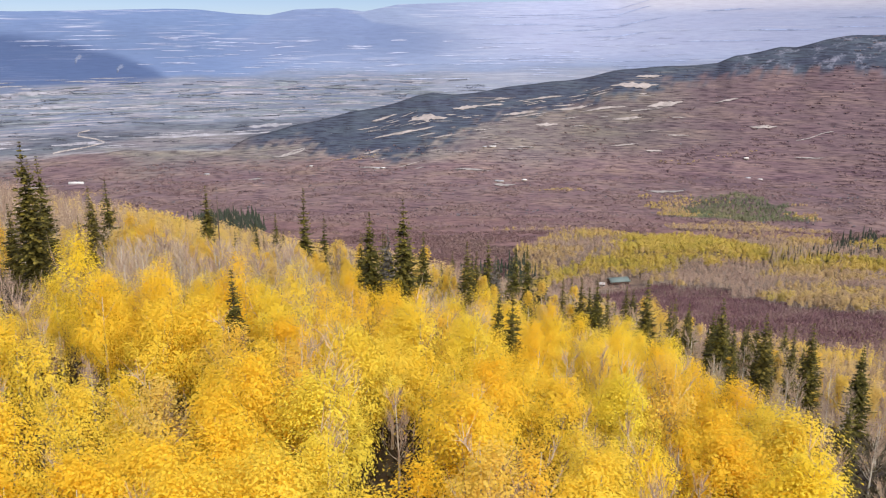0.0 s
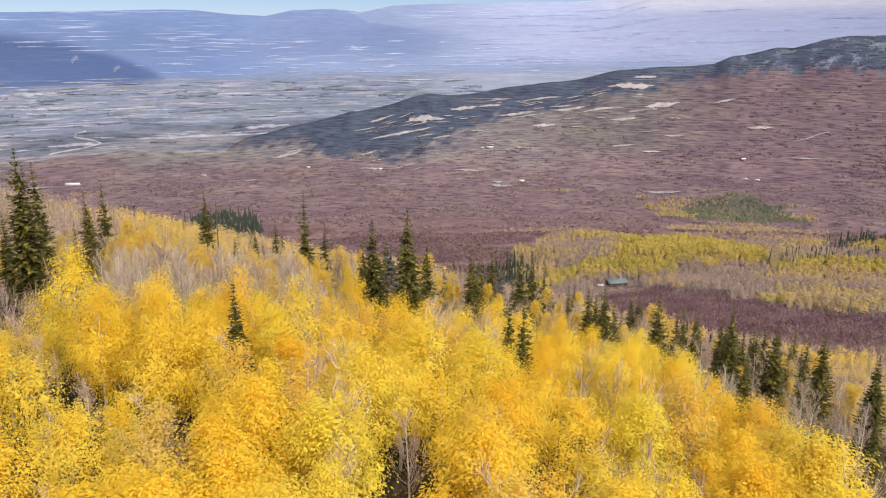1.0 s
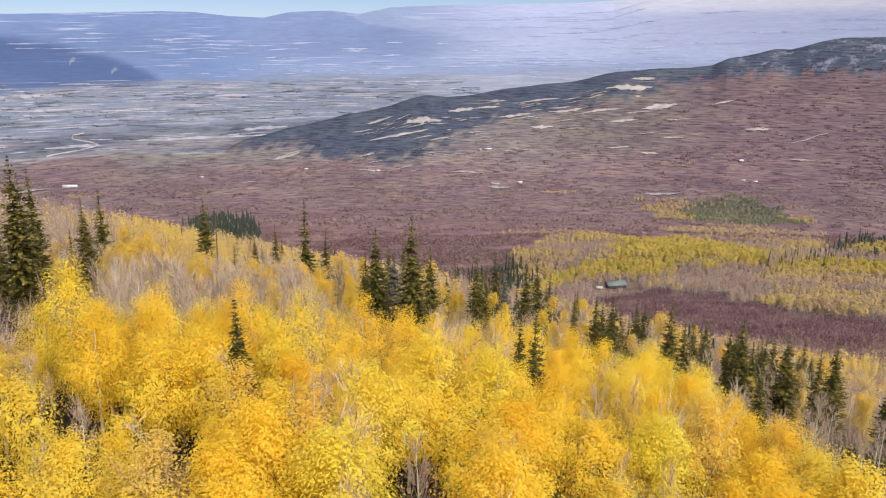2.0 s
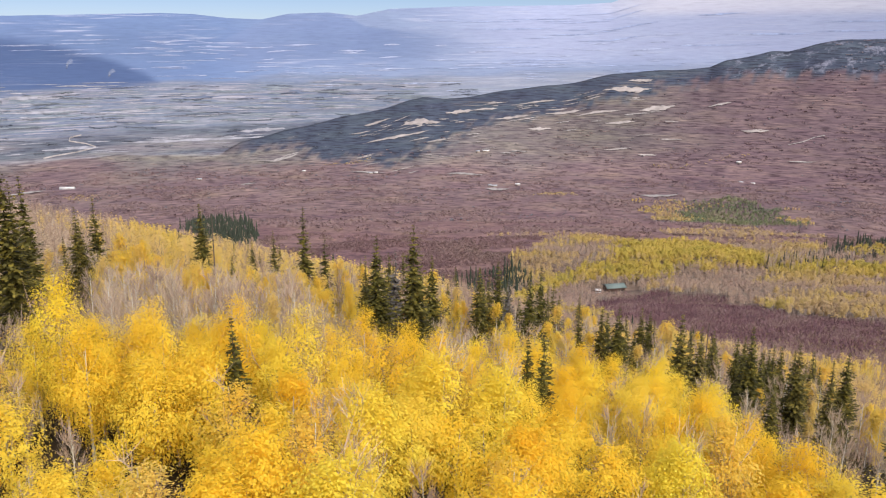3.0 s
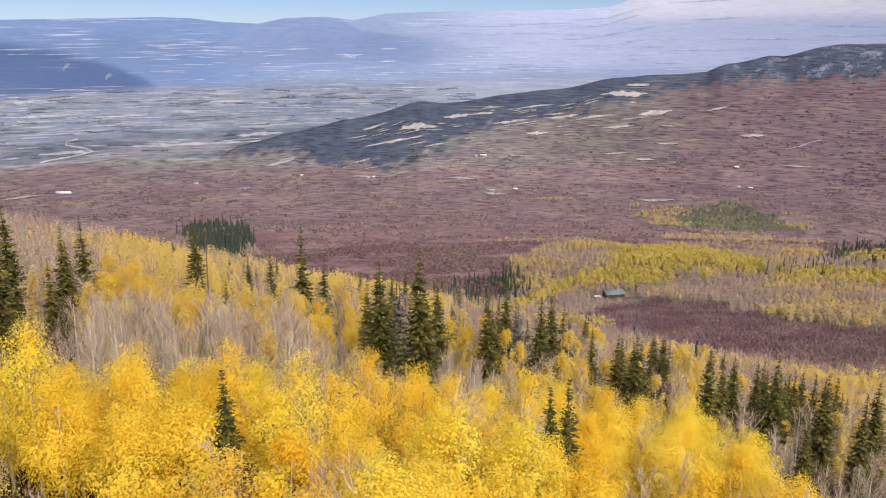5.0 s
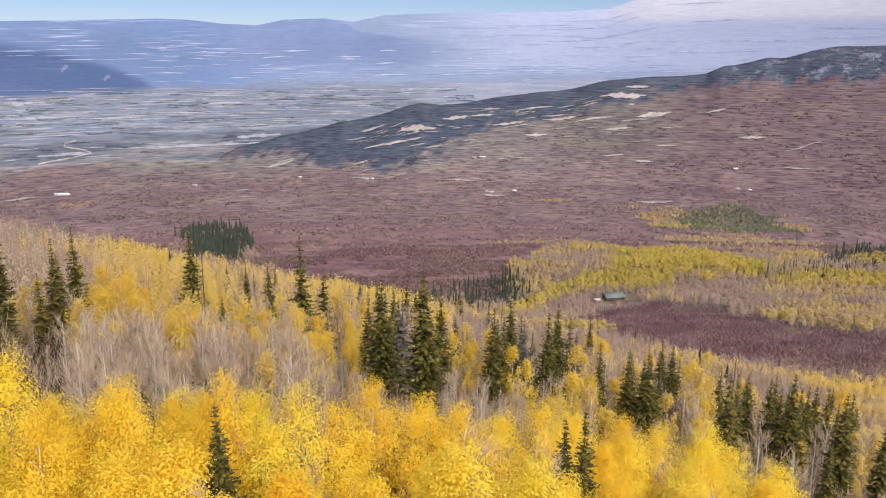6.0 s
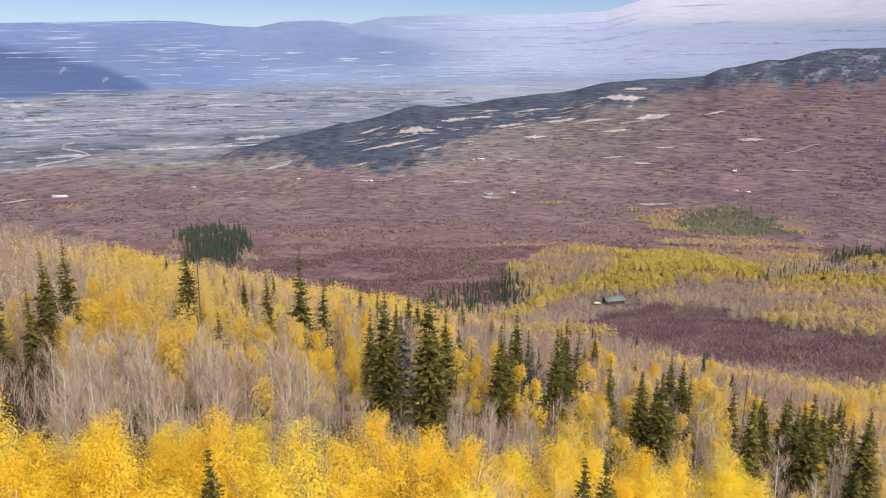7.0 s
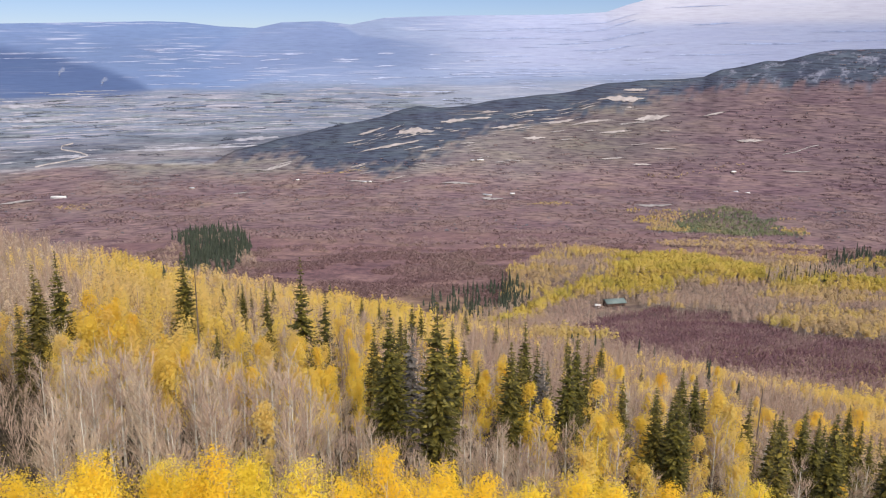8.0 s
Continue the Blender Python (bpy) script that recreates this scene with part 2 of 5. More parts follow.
def times(nt, a, b):
    n = nt.nodes.new("ShaderNodeMath")
    n.operation = "MULTIPLY"
    nt.links.new(a, n.inputs[0])
    if hasattr(b, "node"):
        nt.links.new(b, n.inputs[1])
    else:
        n.inputs[1].default_value = b
    return n.outputs[0]


base = attribute(nt, "cover").outputs["Color"]
kinds = nt.nodes.new("ShaderNodeSeparateColor")
nt.links.new(attribute(nt, "kinds").outputs["Color"], kinds.inputs[0])
F_FIELD, F_STREAK, F_ROCK = kinds.outputs
spread_node = attribute(nt, "spread")
spread = spread_node.outputs["Vector"]
# scrub and soil: clumps of a few metres, thickets of tens and hundreds of metres
tint = mixed(nt, 1.0, ramp(nt, noise_of(nt, 0.026, 6.0, pos, 0.72), [(0.36, (0.50, 0.46, 0.52)), (0.5, (1.0, 1.0, 1.0)), (0.64, (1.38, 1.40, 1.28))]),
             ramp(nt, noise_of(nt, 0.006, 4.0, pos, 0.6), [(0.35, (0.84, 0.80, 0.84)), (0.5, (1.0, 1.0, 1.0)), (0.66, (1.12, 1.16, 1.02))]), "MULTIPLY")
tint = mixed(nt, 1.0, tint, ramp(nt, noise_of(nt, 0.14, 5.0, pos, 0.75), [(0.34, (0.6, 0.57, 0.6)), (0.5, (1.0, 1.0, 1.0)), (0.66, (1.35, 1.33, 1.28))]), "MULTIPLY")
drawn = mixed(nt, 1.0, ramp(nt, noise_of(nt, 1.0, 4.5, scaled(nt, spread, 0.8, 9.5), 0.68), [(0.38, (0.60, 0.56, 0.61)), (0.46, (0.96, 0.96, 0.97)), (0.55, (1.02, 1.02, 1.02)), (0.64, (1.3, 1.28, 1.23))]),
              ramp(nt, noise_of(nt, 1.0, 4.0, scaled(nt, spread, 0.25, 1.6), 0.6), [(0.36, (0.84, 0.80, 0.87)), (0.5, (1.0, 1.0, 1.0)), (0.62, (1.15, 1.17, 1.06))]), "MULTIPLY")
fine = ramp(nt, noise_of(nt, 1.0, 2.5, scaled(nt, spread, 1.1, 13.0), 0.55), [(0.38, (0.50, 0.46, 0.50)), (0.45, (0.97, 0.97, 0.97)), (0.56, (1.0, 1.0, 1.0)), (0.63, (1.3, 1.26, 1.2))])
drawn = mixed(nt, 1.0, drawn, fine, "MULTIPLY")
tint = mixed(nt, spread_node.outputs["Alpha"], tint, drawn)
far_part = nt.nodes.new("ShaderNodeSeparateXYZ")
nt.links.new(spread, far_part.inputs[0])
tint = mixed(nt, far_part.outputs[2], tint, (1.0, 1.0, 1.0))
tone = mixed(nt, 1.0, base, tint, "MULTIPLY")
# farmed strips, blued by distance haze mixed into their colours
cells = nt.nodes.new("ShaderNodeTexVoronoi")
cells.inputs["Scale"].default_value = 1.0
nt.links.new(scaled(nt, spread, 0.5, 15.0), cells.inputs["Vector"])
one = nt.nodes.new("ShaderNodeSeparateColor")
nt.links.new(cells.outputs["Color"], one.inputs[0])
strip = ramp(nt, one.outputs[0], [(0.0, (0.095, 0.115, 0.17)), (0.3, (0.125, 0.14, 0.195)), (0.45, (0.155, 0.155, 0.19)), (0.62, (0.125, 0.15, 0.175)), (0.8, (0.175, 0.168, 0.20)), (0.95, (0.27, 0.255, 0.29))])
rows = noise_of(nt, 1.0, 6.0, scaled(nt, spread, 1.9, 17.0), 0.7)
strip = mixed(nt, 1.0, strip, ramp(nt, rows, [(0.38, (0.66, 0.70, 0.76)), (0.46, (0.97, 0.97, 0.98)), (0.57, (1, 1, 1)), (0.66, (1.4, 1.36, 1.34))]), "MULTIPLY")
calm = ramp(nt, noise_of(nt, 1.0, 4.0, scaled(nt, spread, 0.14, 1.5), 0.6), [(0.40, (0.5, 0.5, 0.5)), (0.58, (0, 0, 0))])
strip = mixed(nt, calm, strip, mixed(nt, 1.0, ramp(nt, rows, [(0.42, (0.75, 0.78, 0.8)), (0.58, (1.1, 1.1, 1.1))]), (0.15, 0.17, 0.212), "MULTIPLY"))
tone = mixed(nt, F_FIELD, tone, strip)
# pale strips and roads among woods, painted haze-blue on the far land
lines = noise_of(nt, 1.0, 5.0, scaled(nt, spread, 0.24, 15.0), 0.62)
lines = ramp(nt, lines, [(0.555, (0, 0, 0)), (0.62, (0.8, 0.8, 0.8))])
lines = mixed(nt, 1.0, lines, ramp(nt, noise_of(nt, 1.0, 2.0, scaled(nt, spread, 0.16, 0.9), 0.5), [(0.49, (0.02, 0.02, 0.02)), (0.62, (1, 1, 1))]), "MULTIPLY")
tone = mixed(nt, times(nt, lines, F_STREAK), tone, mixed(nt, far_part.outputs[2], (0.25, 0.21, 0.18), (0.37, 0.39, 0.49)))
# bare rock on the steep far slope
rock = ramp(nt, noise_of(nt, 0.018, 6.0, pos, 0.78), [(0.53, (0, 0, 0)), (0.66, (1, 1, 1))])
tone = mixed(nt, times(nt, rock, F_ROCK), tone, (0.19, 0.19, 0.24))
nt.links.new(tone, b.inputs["Base Color"])


def land_cover(x, y, z):
    """What grows or lies on the ground: soil colours, haze painted into the far ones, and shares of farmland, pale
    strips and bare rock.
    """
    r, deg = np.hypot(x, y), np.degrees(np.arctan2(x, y))
    lev = np.degrees(np.arctan2(z - 30, r))
    kinds = np.zeros(x.shape + (3,))

    def lay(col, c, f):
        return col + (np.array(c) - col) * np.clip(f, 0, 1)[..., None]
    col = np.zeros(x.shape + (3,)) + np.array((0.060, 0.045, 0.028))       # litter under the trees, darkened to stand for their shade
    col = lay(col, (0.22, 0.155, 0.075), step(112, 150, r))
    col = lay(col, (0.163, 0.093, 0.093), step(600, 1000, r))             # oak scrub
    col = lay(col, (0.17, 0.12, 0.09), step(500, 650, r) * step(1350, 1150, r) * step(0, 40, x - 0.24 * y + 128))
    # greyer with distance: thin haze mixed into the scrub colour
    col = lay(col, (0.160, 0.108, 0.111), step(1500, 3200, r))
    col = lay(col, (0.175, 0.12, 0.098), step(0.2, 0.7, wave(x, y, 130, 8)) * step(1200, 2000, r) * 0.55)
    # greener and greyer towards the valley
    toe = step(-9.4, -7.6, lev + 1.2 * wave(deg * 40, lev * 60, 130, 3)) * step(2500, 3300, r)
    col = lay(col, (0.145, 0.127, 0.124), toe * step(14, 2, deg))
    col = lay(col, (0.108, 0.095, 0.090), step(-9.2, -6.5, lev) * step(2, 14, deg) * step(3000, 3400, r))
    col = lay(col, (0.122, 0.078, 0.088), step(2300, 3300, r) * step(9, 22, deg) * 0.85)
    # from the valley on, the haze of distance is painted into every colour
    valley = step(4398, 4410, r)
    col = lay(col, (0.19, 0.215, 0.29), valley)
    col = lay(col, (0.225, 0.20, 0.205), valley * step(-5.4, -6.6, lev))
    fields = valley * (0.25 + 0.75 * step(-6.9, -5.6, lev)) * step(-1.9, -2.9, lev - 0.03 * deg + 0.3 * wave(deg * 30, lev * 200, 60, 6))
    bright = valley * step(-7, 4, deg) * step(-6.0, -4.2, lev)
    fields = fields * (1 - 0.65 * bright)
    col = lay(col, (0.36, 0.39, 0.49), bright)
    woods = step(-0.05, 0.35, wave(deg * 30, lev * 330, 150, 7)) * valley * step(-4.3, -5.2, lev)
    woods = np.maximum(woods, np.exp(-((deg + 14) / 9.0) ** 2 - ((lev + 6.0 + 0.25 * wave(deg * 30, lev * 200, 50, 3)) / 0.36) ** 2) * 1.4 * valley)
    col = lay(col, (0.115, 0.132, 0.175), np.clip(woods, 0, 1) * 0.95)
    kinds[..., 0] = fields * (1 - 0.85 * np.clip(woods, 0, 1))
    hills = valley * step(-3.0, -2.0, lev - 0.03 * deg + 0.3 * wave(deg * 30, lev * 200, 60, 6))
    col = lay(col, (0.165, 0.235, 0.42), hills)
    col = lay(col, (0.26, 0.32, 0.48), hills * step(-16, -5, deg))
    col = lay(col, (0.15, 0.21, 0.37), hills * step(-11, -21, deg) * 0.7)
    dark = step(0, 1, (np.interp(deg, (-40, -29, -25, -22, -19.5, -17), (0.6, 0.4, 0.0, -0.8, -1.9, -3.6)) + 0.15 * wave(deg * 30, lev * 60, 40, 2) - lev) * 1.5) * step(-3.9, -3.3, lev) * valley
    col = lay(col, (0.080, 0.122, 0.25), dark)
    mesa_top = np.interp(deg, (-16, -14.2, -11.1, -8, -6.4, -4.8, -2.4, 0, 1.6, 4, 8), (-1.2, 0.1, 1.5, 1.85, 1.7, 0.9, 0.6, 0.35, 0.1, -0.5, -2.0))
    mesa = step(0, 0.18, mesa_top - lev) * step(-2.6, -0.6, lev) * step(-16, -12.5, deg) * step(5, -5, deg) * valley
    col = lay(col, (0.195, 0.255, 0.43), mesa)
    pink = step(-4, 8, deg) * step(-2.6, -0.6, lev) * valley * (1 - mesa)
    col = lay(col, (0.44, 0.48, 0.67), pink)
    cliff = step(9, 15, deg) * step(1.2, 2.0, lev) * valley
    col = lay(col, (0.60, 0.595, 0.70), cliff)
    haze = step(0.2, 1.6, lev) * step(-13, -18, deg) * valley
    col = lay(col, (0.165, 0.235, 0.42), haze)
    kinds[..., 1] = valley * (0.9 * hills * (1 - 0.75 * dark) * (1 - 0.3 * mesa) * (1 - 0.25 * pink) + 0.3 * (1 - hills))
    # the wooded ridge before the valley, and its stony shoulder
    crest = np.interp(deg, CREST_A, CREST_Z)
    below = np.interp(deg, (-14, -10.5, -7.3, -1.8, 3, 8.6, 14.5, 19, 23, 30), (40, 80, 150, 215, 195, 160, 130, 115, 150, 230))
    on = step(-15, -12.5, deg) * (r < 4440) * step(3500, 3800, r) * step(0, 40, z - crest + (0.8 + 0.35 * step(5, -5, deg)) * below + 34 * wave(x, y, 34, 9) + 22 * wave(x, y, 15, 2) + 30 * wave(x, y, 190, 4))
    col = lay(col, (0.046, 0.056, 0.082), on)
    kinds[..., 2] = on * step(19, 20.5, deg) * 0.9
    kinds[..., 1] = np.maximum(kinds[..., 1], step(3700, 3900, r) * (r < 4390) * step(-4, 4, deg) * step(22, 15, deg) * 0.8)
    # colours dimmed, as the steep far slope catches more sun
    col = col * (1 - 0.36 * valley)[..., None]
    streaky = step(1300, 2300, r)
    return col, kinds, np.concatenate([np.stack([deg, lev, 0.85 * valley * (0.25 + 0.75 * step(-6.4, -4.6, lev))], -1), streaky[..., None]], -1)


def point_colours(me, name, rgb):
    a = (rgb if rgb.shape[-1] == 4 else np.concatenate([rgb, np.ones(rgb.shape[:-1] + (1,))], -1)).reshape(-1, 4)
    me.color_attributes.new(name, "FLOAT_COLOR", "POINT").data.foreach_set("color", a.astype(np.float32).ravel())


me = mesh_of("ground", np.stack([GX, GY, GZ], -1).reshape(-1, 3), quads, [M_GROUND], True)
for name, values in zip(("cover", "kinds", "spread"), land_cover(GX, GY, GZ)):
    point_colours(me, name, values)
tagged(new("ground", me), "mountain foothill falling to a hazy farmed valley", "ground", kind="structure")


# ---- trees ----
rng = np.random.default_rng(7)


def sprigs(centres, size, lean=0.5, stretch=1.3, gen=rng, out=None, stray=0.31):
    """Leaf clumps: one three-cornered sprig at each centre, turned at random."""
    n = len(centres)
    nrm = gen.normal(size=(n, 3)) * stray
    if out is None:
        nrm[:, 2] = np.abs(nrm[:, 2]) + lean
    else:
        nrm += out
        nrm[:, 2] += lean
    nrm /= np.linalg.norm(nrm, axis=1)[:, None]
    v = np.cross(nrm, gen.normal(size=(n, 3)) * 0.4 + np.array([0, 0, 1.0]))
    v /= np.linalg.norm(v, axis=1)[:, None]
    u = np.cross(v, nrm)
    s = (size * gen.uniform(0.65, 1.35, n))[:, None] / 2
    a, b = u * s * stretch, v * s
    verts = np.stack([centres - a * 0.8 + b, centres + a, centres - a * 0.6 - b], 1).reshape(-1, 3)
    return verts, np.arange(n * 3).reshape(n, 3)


def tube(path, r0, r1, sides=6):
    """A tapered tube along a path of points."""
    path = np.asarray(path, float)
    n = len(path)
    d = np.gradient(path, axis=0)
    d /= np.linalg.norm(d, axis=1)[:, None] + 1e-9
    ref = np.where(np.abs(d[:, 2:3]) > 0.9, np.array([[1.0, 0, 0]]), np.array([[0, 0, 1.0]]))
    u = np.cross(d, ref)
    u /= np.linalg.norm(u, axis=1)[:, None]
    v = np.cross(d, u)
    ang = np.arange(sides) * 2 * math.pi / sides
    rad = np.linspace(r0, r1, n)[:, None, None]
    ring = path[:, None] + rad * (np.cos(ang)[None, :, None] * u[:, None] + np.sin(ang)[None, :, None] * v[:, None])
    i = np.arange(n * sides).reshape(n, sides)
    j = np.roll(i, -1, axis=1)
    return ring.reshape(-1, 3), np.stack([i[:-1], j[:-1], j[1:], i[1:]], -1).reshape(-1, 4)


def joined(pieces):
    vs, fs, k = [], [], 0
    for v, f in pieces:
        vs.append(v)
        fs.append(f + k)
        k += len(v)
    return np.concatenate(vs), np.concatenate(fs)


def bent(start, direction, length, rise, gen, n=4):
    t = np.linspace(0, 1, n)[:, None]
    d = np.asarray(direction, float)
    side = gen.normal(size=3) * 0.08 * length
    return np.asarray(start) + d * length * t + np.array([0, 0, 1]) * rise * length * t ** 2 + side * t * (1 - t) * 2


def aspen_skeleton(gen, height, limbs, twigs, tip=0.97, low=0.38):
    """Trunk, limbs and twigs of one aspen, and the limbs' paths."""
    lean = gen.normal(size=2) * 0.02 * height
    trunk = np.array([[lean[0] * t ** 2 + 0.06 * math.sin(5 * t), lean[1] * t ** 2, -0.6 + (height * tip + 0.6) * t] for t in np.linspace(0, 1, 7)])
    trunk_piece = tube(trunk, 0.012 * height + 0.02, 0.02, 6)
    limb_pieces, tips = [], []
    for k in range(limbs):
        f = gen.uniform(low, 0.95)
        a = gen.uniform(0, 2 * math.pi)
        at = np.array([np.interp(f, np.linspace(0, 1, 7), trunk[:, i]) for i in range(3)])
        ln = height * (0.09 + 0.20 * (1 - f)) * gen.uniform(0.7, 1.35)
        path = bent(at, (math.cos(a) * 0.62, math.sin(a) * 0.62, 0.55), ln, 0.4, gen)
        limb_pieces.append(tube(path, 0.013 + 0.028 * (1 - f), 0.006, 3))
        tips.append(path)
        for _ in range(twigs):
            g = gen.uniform(0.25, 1.0)
            p = path[0] + (path[-1] - path[0]) * g
            b = a + gen.normal() * 0.9
            tw = bent(p, (math.cos(b) * 0.6, math.sin(b) * 0.6, 0.6), ln * gen.uniform(0.25, 0.6), 0.4, gen, 3)
            limb_pieces.append(tube(tw, 0.012, 0.005, 3))
            tips.append(tw)
    return trunk_piece, limb_pieces, tips


def spray(gen, paths, count, thick):
    """A haze of fine upswept twigs along the limbs."""
    vs = []
    for path in paths:
        way = (path[-1] - path[0]) / np.linalg.norm(path[-1] - path[0])
        for _ in range(count):
            p = path[0] + (path[-1] - path[0]) * gen.uniform(0.3, 1.0)
            d = gen.normal(size=3) * 0.42 + way * 0.5 + np.array([0, 0, 0.75])
            q = p + d * gen.uniform(0.4, 1.1)
            w = np.cross(d, gen.normal(size=3))
            w *= thick / np.linalg.norm(w)
            vs.append((p - w, p + w, q))
    vs = np.array(vs)
    return vs.reshape(-1, 3), np.arange(len(vs) * 3).reshape(-1, 3)


def aspen_crown(gen, height, width, leaves, size, base=0.3, plumes=74):
    """Leaves gathered in upswept plumes that end in points all over a tall egg-shaped crown."""
    low = height * base
    mid = low + (height - low) * 0.46
    d = gen.normal(size=(plumes, 3))
    d[:, 2] = d[:, 2] * 0.95 + 0.2
    d /= np.linalg.norm(d, axis=1)[:, None]
    d[:6] = np.array([[math.cos(k) * 0.28, math.sin(k) * 0.28, 0.94] for k in range(6)])
    wide = width * 0.5 * np.where(d[:, 2] < 0, 1.0 - 0.3 * d[:, 2] ** 2, 1.0 - 0.22 * d[:, 2])
    tall = np.where(d[:, 2] > 0, height * 0.97 - mid, mid - low)
    deep = gen.uniform(0.62, 1.0, plumes) * np.where(gen.random(plumes) < 0.22, 0.6, 1.0)
    tip = np.stack([d[:, 0] * wide * deep, d[:, 1] * wide * deep, mid + d[:, 2] * tall * (0.35 + 0.65 * deep)], 1)
    tip[:, :2] += gen.normal(size=2) * 0.05 * width
    sweep = d * np.array([0.42, 0.42, 0.0]) + np.array([0, 0, 1.0]) + gen.normal(size=(plumes, 3)) * 0.13
    ln = height * gen.uniform(0.10, 0.21, plumes)
    girth = width * gen.uniform(0.075, 0.125, plumes)
    share = ln * girth
    own = gen.choice(plumes, size=leaves, p=share / share.sum())
    t = gen.beta(1.15, 1.25, leaves)[:, None]
    core = gen.random(leaves) < 0.13
    off = gen.normal(size=(leaves, 3)) * np.array([1, 1, 0.7]) * np.where(core, 0.45, 1.0)[:, None]
    rad = girth[own][:, None] * (1.04 - t) ** 0.55 + 0.035
    c = tip[own] - sweep[own] * ln[own][:, None] * (1 - t) + off * rad
    out = d[own] * 0.75 + off * 0.28 + np.array([0, 0, 0.35])
    out /= np.linalg.norm(out, axis=1)[:, None] + 1e-6
    return sprigs(c, size * np.where(core, 1.3, 0.9), 0.45, 1.5, gen, out, 0.22)


def thing(name, label, category, group=""):
    return tagged(new(name), label, category, group)


def part(name, mesh, parent, label=""):
    ob = new(name, mesh)
    ob.parent = parent
    if name in ("crown_wood", "twig_spray"):
        tagged(ob, kind="stuff")
    return tagged(ob, label) if label else ob


def aspen(seed, height, width, leaves, size, mat, label, group, twiggy=0, base=0.27, plumes=74):
    gen = np.random.default_rng(seed)
    trunk, limbs, paths = aspen_skeleton(gen, height, 16 if twiggy else 9, 1, 0.9 if twiggy else 0.78)
    ob = thing("aspen_tree", label, "tree", group)
    part("trunk", mesh_of("trunk", *trunk, [M_BARK], True), ob)
    part("crown_wood", mesh_of("crown_wood", *joined(limbs), [M_BARK]), ob)
    if twiggy:
        part("twig_spray", mesh_of("twig_spray", *spray(gen, paths, twiggy, 0.014), [M_TWIG]), ob)
    part("crown", mesh_of("crown", *aspen_crown(gen, height, width, leaves, size, base, plumes), [mat]), ob)
    return ob


def bare_aspen(seed, height, label, group):
    """A leafless aspen: stem, limbs, and a haze of fine upswept twigs."""
    gen = np.random.default_rng(seed)
    trunk, limbs, paths = aspen_skeleton(gen, height, 22, 1, 0.97, 0.26)
    ob = thing("bare_aspen_tree", label, "tree", group)
    part("trunk", mesh_of("trunk", *trunk, [M_BARK], True), ob)
    part("crown_wood", mesh_of("crown_wood", *joined(limbs), [M_BARK]), ob)
    part("twig_spray", mesh_of("twig_spray", *spray(gen, paths, 16, 0.018), [M_TWIG]), ob)
    return ob


def conifer(seed, height, width, label, group, tiers=34, sparse=0.0, mat=M_FIR):
    """A spire of drooping boughs in uneven tiers, each bough a fan of needle sprays."""
    gen = np.random.default_rng(seed)
    ob = thing("fir_tree", label, "tree", group)
    part("trunk", mesh_of("trunk", *tube([[0, 0, -0.6], [0.03, 0, height * 0.5], [0, 0.02, height * 0.985]], 0.013 * height, 0.015, 6), [M_FIRBARK], True), ob)
    cs, dirs, sizes = [], [], []
    swell = gen.uniform(0, 6.28, 3)
    for i in range(tiers):
        f = min(max((i + gen.uniform(-0.25, 0.25)) / (tiers - 1), 0.0), 1.0)
        z = height * (0.05 + 0.94 * f ** 0.95)
        reach = width * 0.5 * (min(1.0, (1 - f) / 0.62) ** 0.9 * 0.98 + 0.025) * gen.uniform(0.84, 1.14)
        if f < 0.1:
            reach *= 0.65 + 3.5 * f
        boughs = int(6 + 6 * (1 - f))
        a0 = gen.uniform(0, 6.28)
        for j in range(boughs):
            if gen.random() < sparse:
                continue
            a = a0 + j * 6.283 / boughs + gen.normal() * 0.25
            ln = reach * gen.uniform(0.62, 1.18) * (1 + 0.06 * math.sin(a * 2 + swell[0] + 5 * f))
            droop = gen.uniform(0.2, 0.5)
            for s in np.linspace(0.15, 1.0, max(3, int(ln / 0.17))):
                cs.append((math.cos(a) * ln * s + gen.normal() * 0.05, math.sin(a) * ln * s + gen.normal() * 0.05,
                           z - ln * (droop * s - 0.24 * s ** 3) + gen.normal() * 0.035))
                dirs.append((math.cos(a), math.sin(a), -0.3 + 0.35 * s))
                sizes.append((0.22 + 0.34 * (1 - s) * min(1, ln)) * (0.5 + 0.5 * min(1.0, reach / 0.8)))
    cs, dirs, sizes = np.array(cs), np.array(dirs), np.array(sizes)[:, None]
    n = len(cs)
    dirs = dirs + gen.normal(size=(n, 3)) * 0.3
    side = np.cross(dirs, np.array([0, 0, 1.0])) + gen.normal(size=(n, 3)) * 0.3
    side /= np.linalg.norm(side, axis=1)[:, None]
    v = np.stack([cs - dirs * sizes * 0.5, cs + side * sizes * 0.55 + dirs * sizes * 0.15, cs + dirs * sizes * 0.95, cs - side * sizes * 0.55 + dirs * sizes * 0.15], 1)
    part("foliage", mesh_of("foliage", v.reshape(-1, 3), np.arange(n * 4).reshape(n, 4), [mat]), ob)
    return ob


def stand(ob, x, y, height, own, turn=None, wide=1.0):
    """A copy of a tree on the ground at x, y, scaled to a height."""
    s = height / own
    m = Matrix.Translation((x, y, float(ground(x, y)))) @ Matrix.Rotation(random.uniform(0, 6.28) if turn is None else turn, 4, "Z")
    c = copy_thing(ob, m)
    c.scale = (s * wide, s * wide, s)
    return c

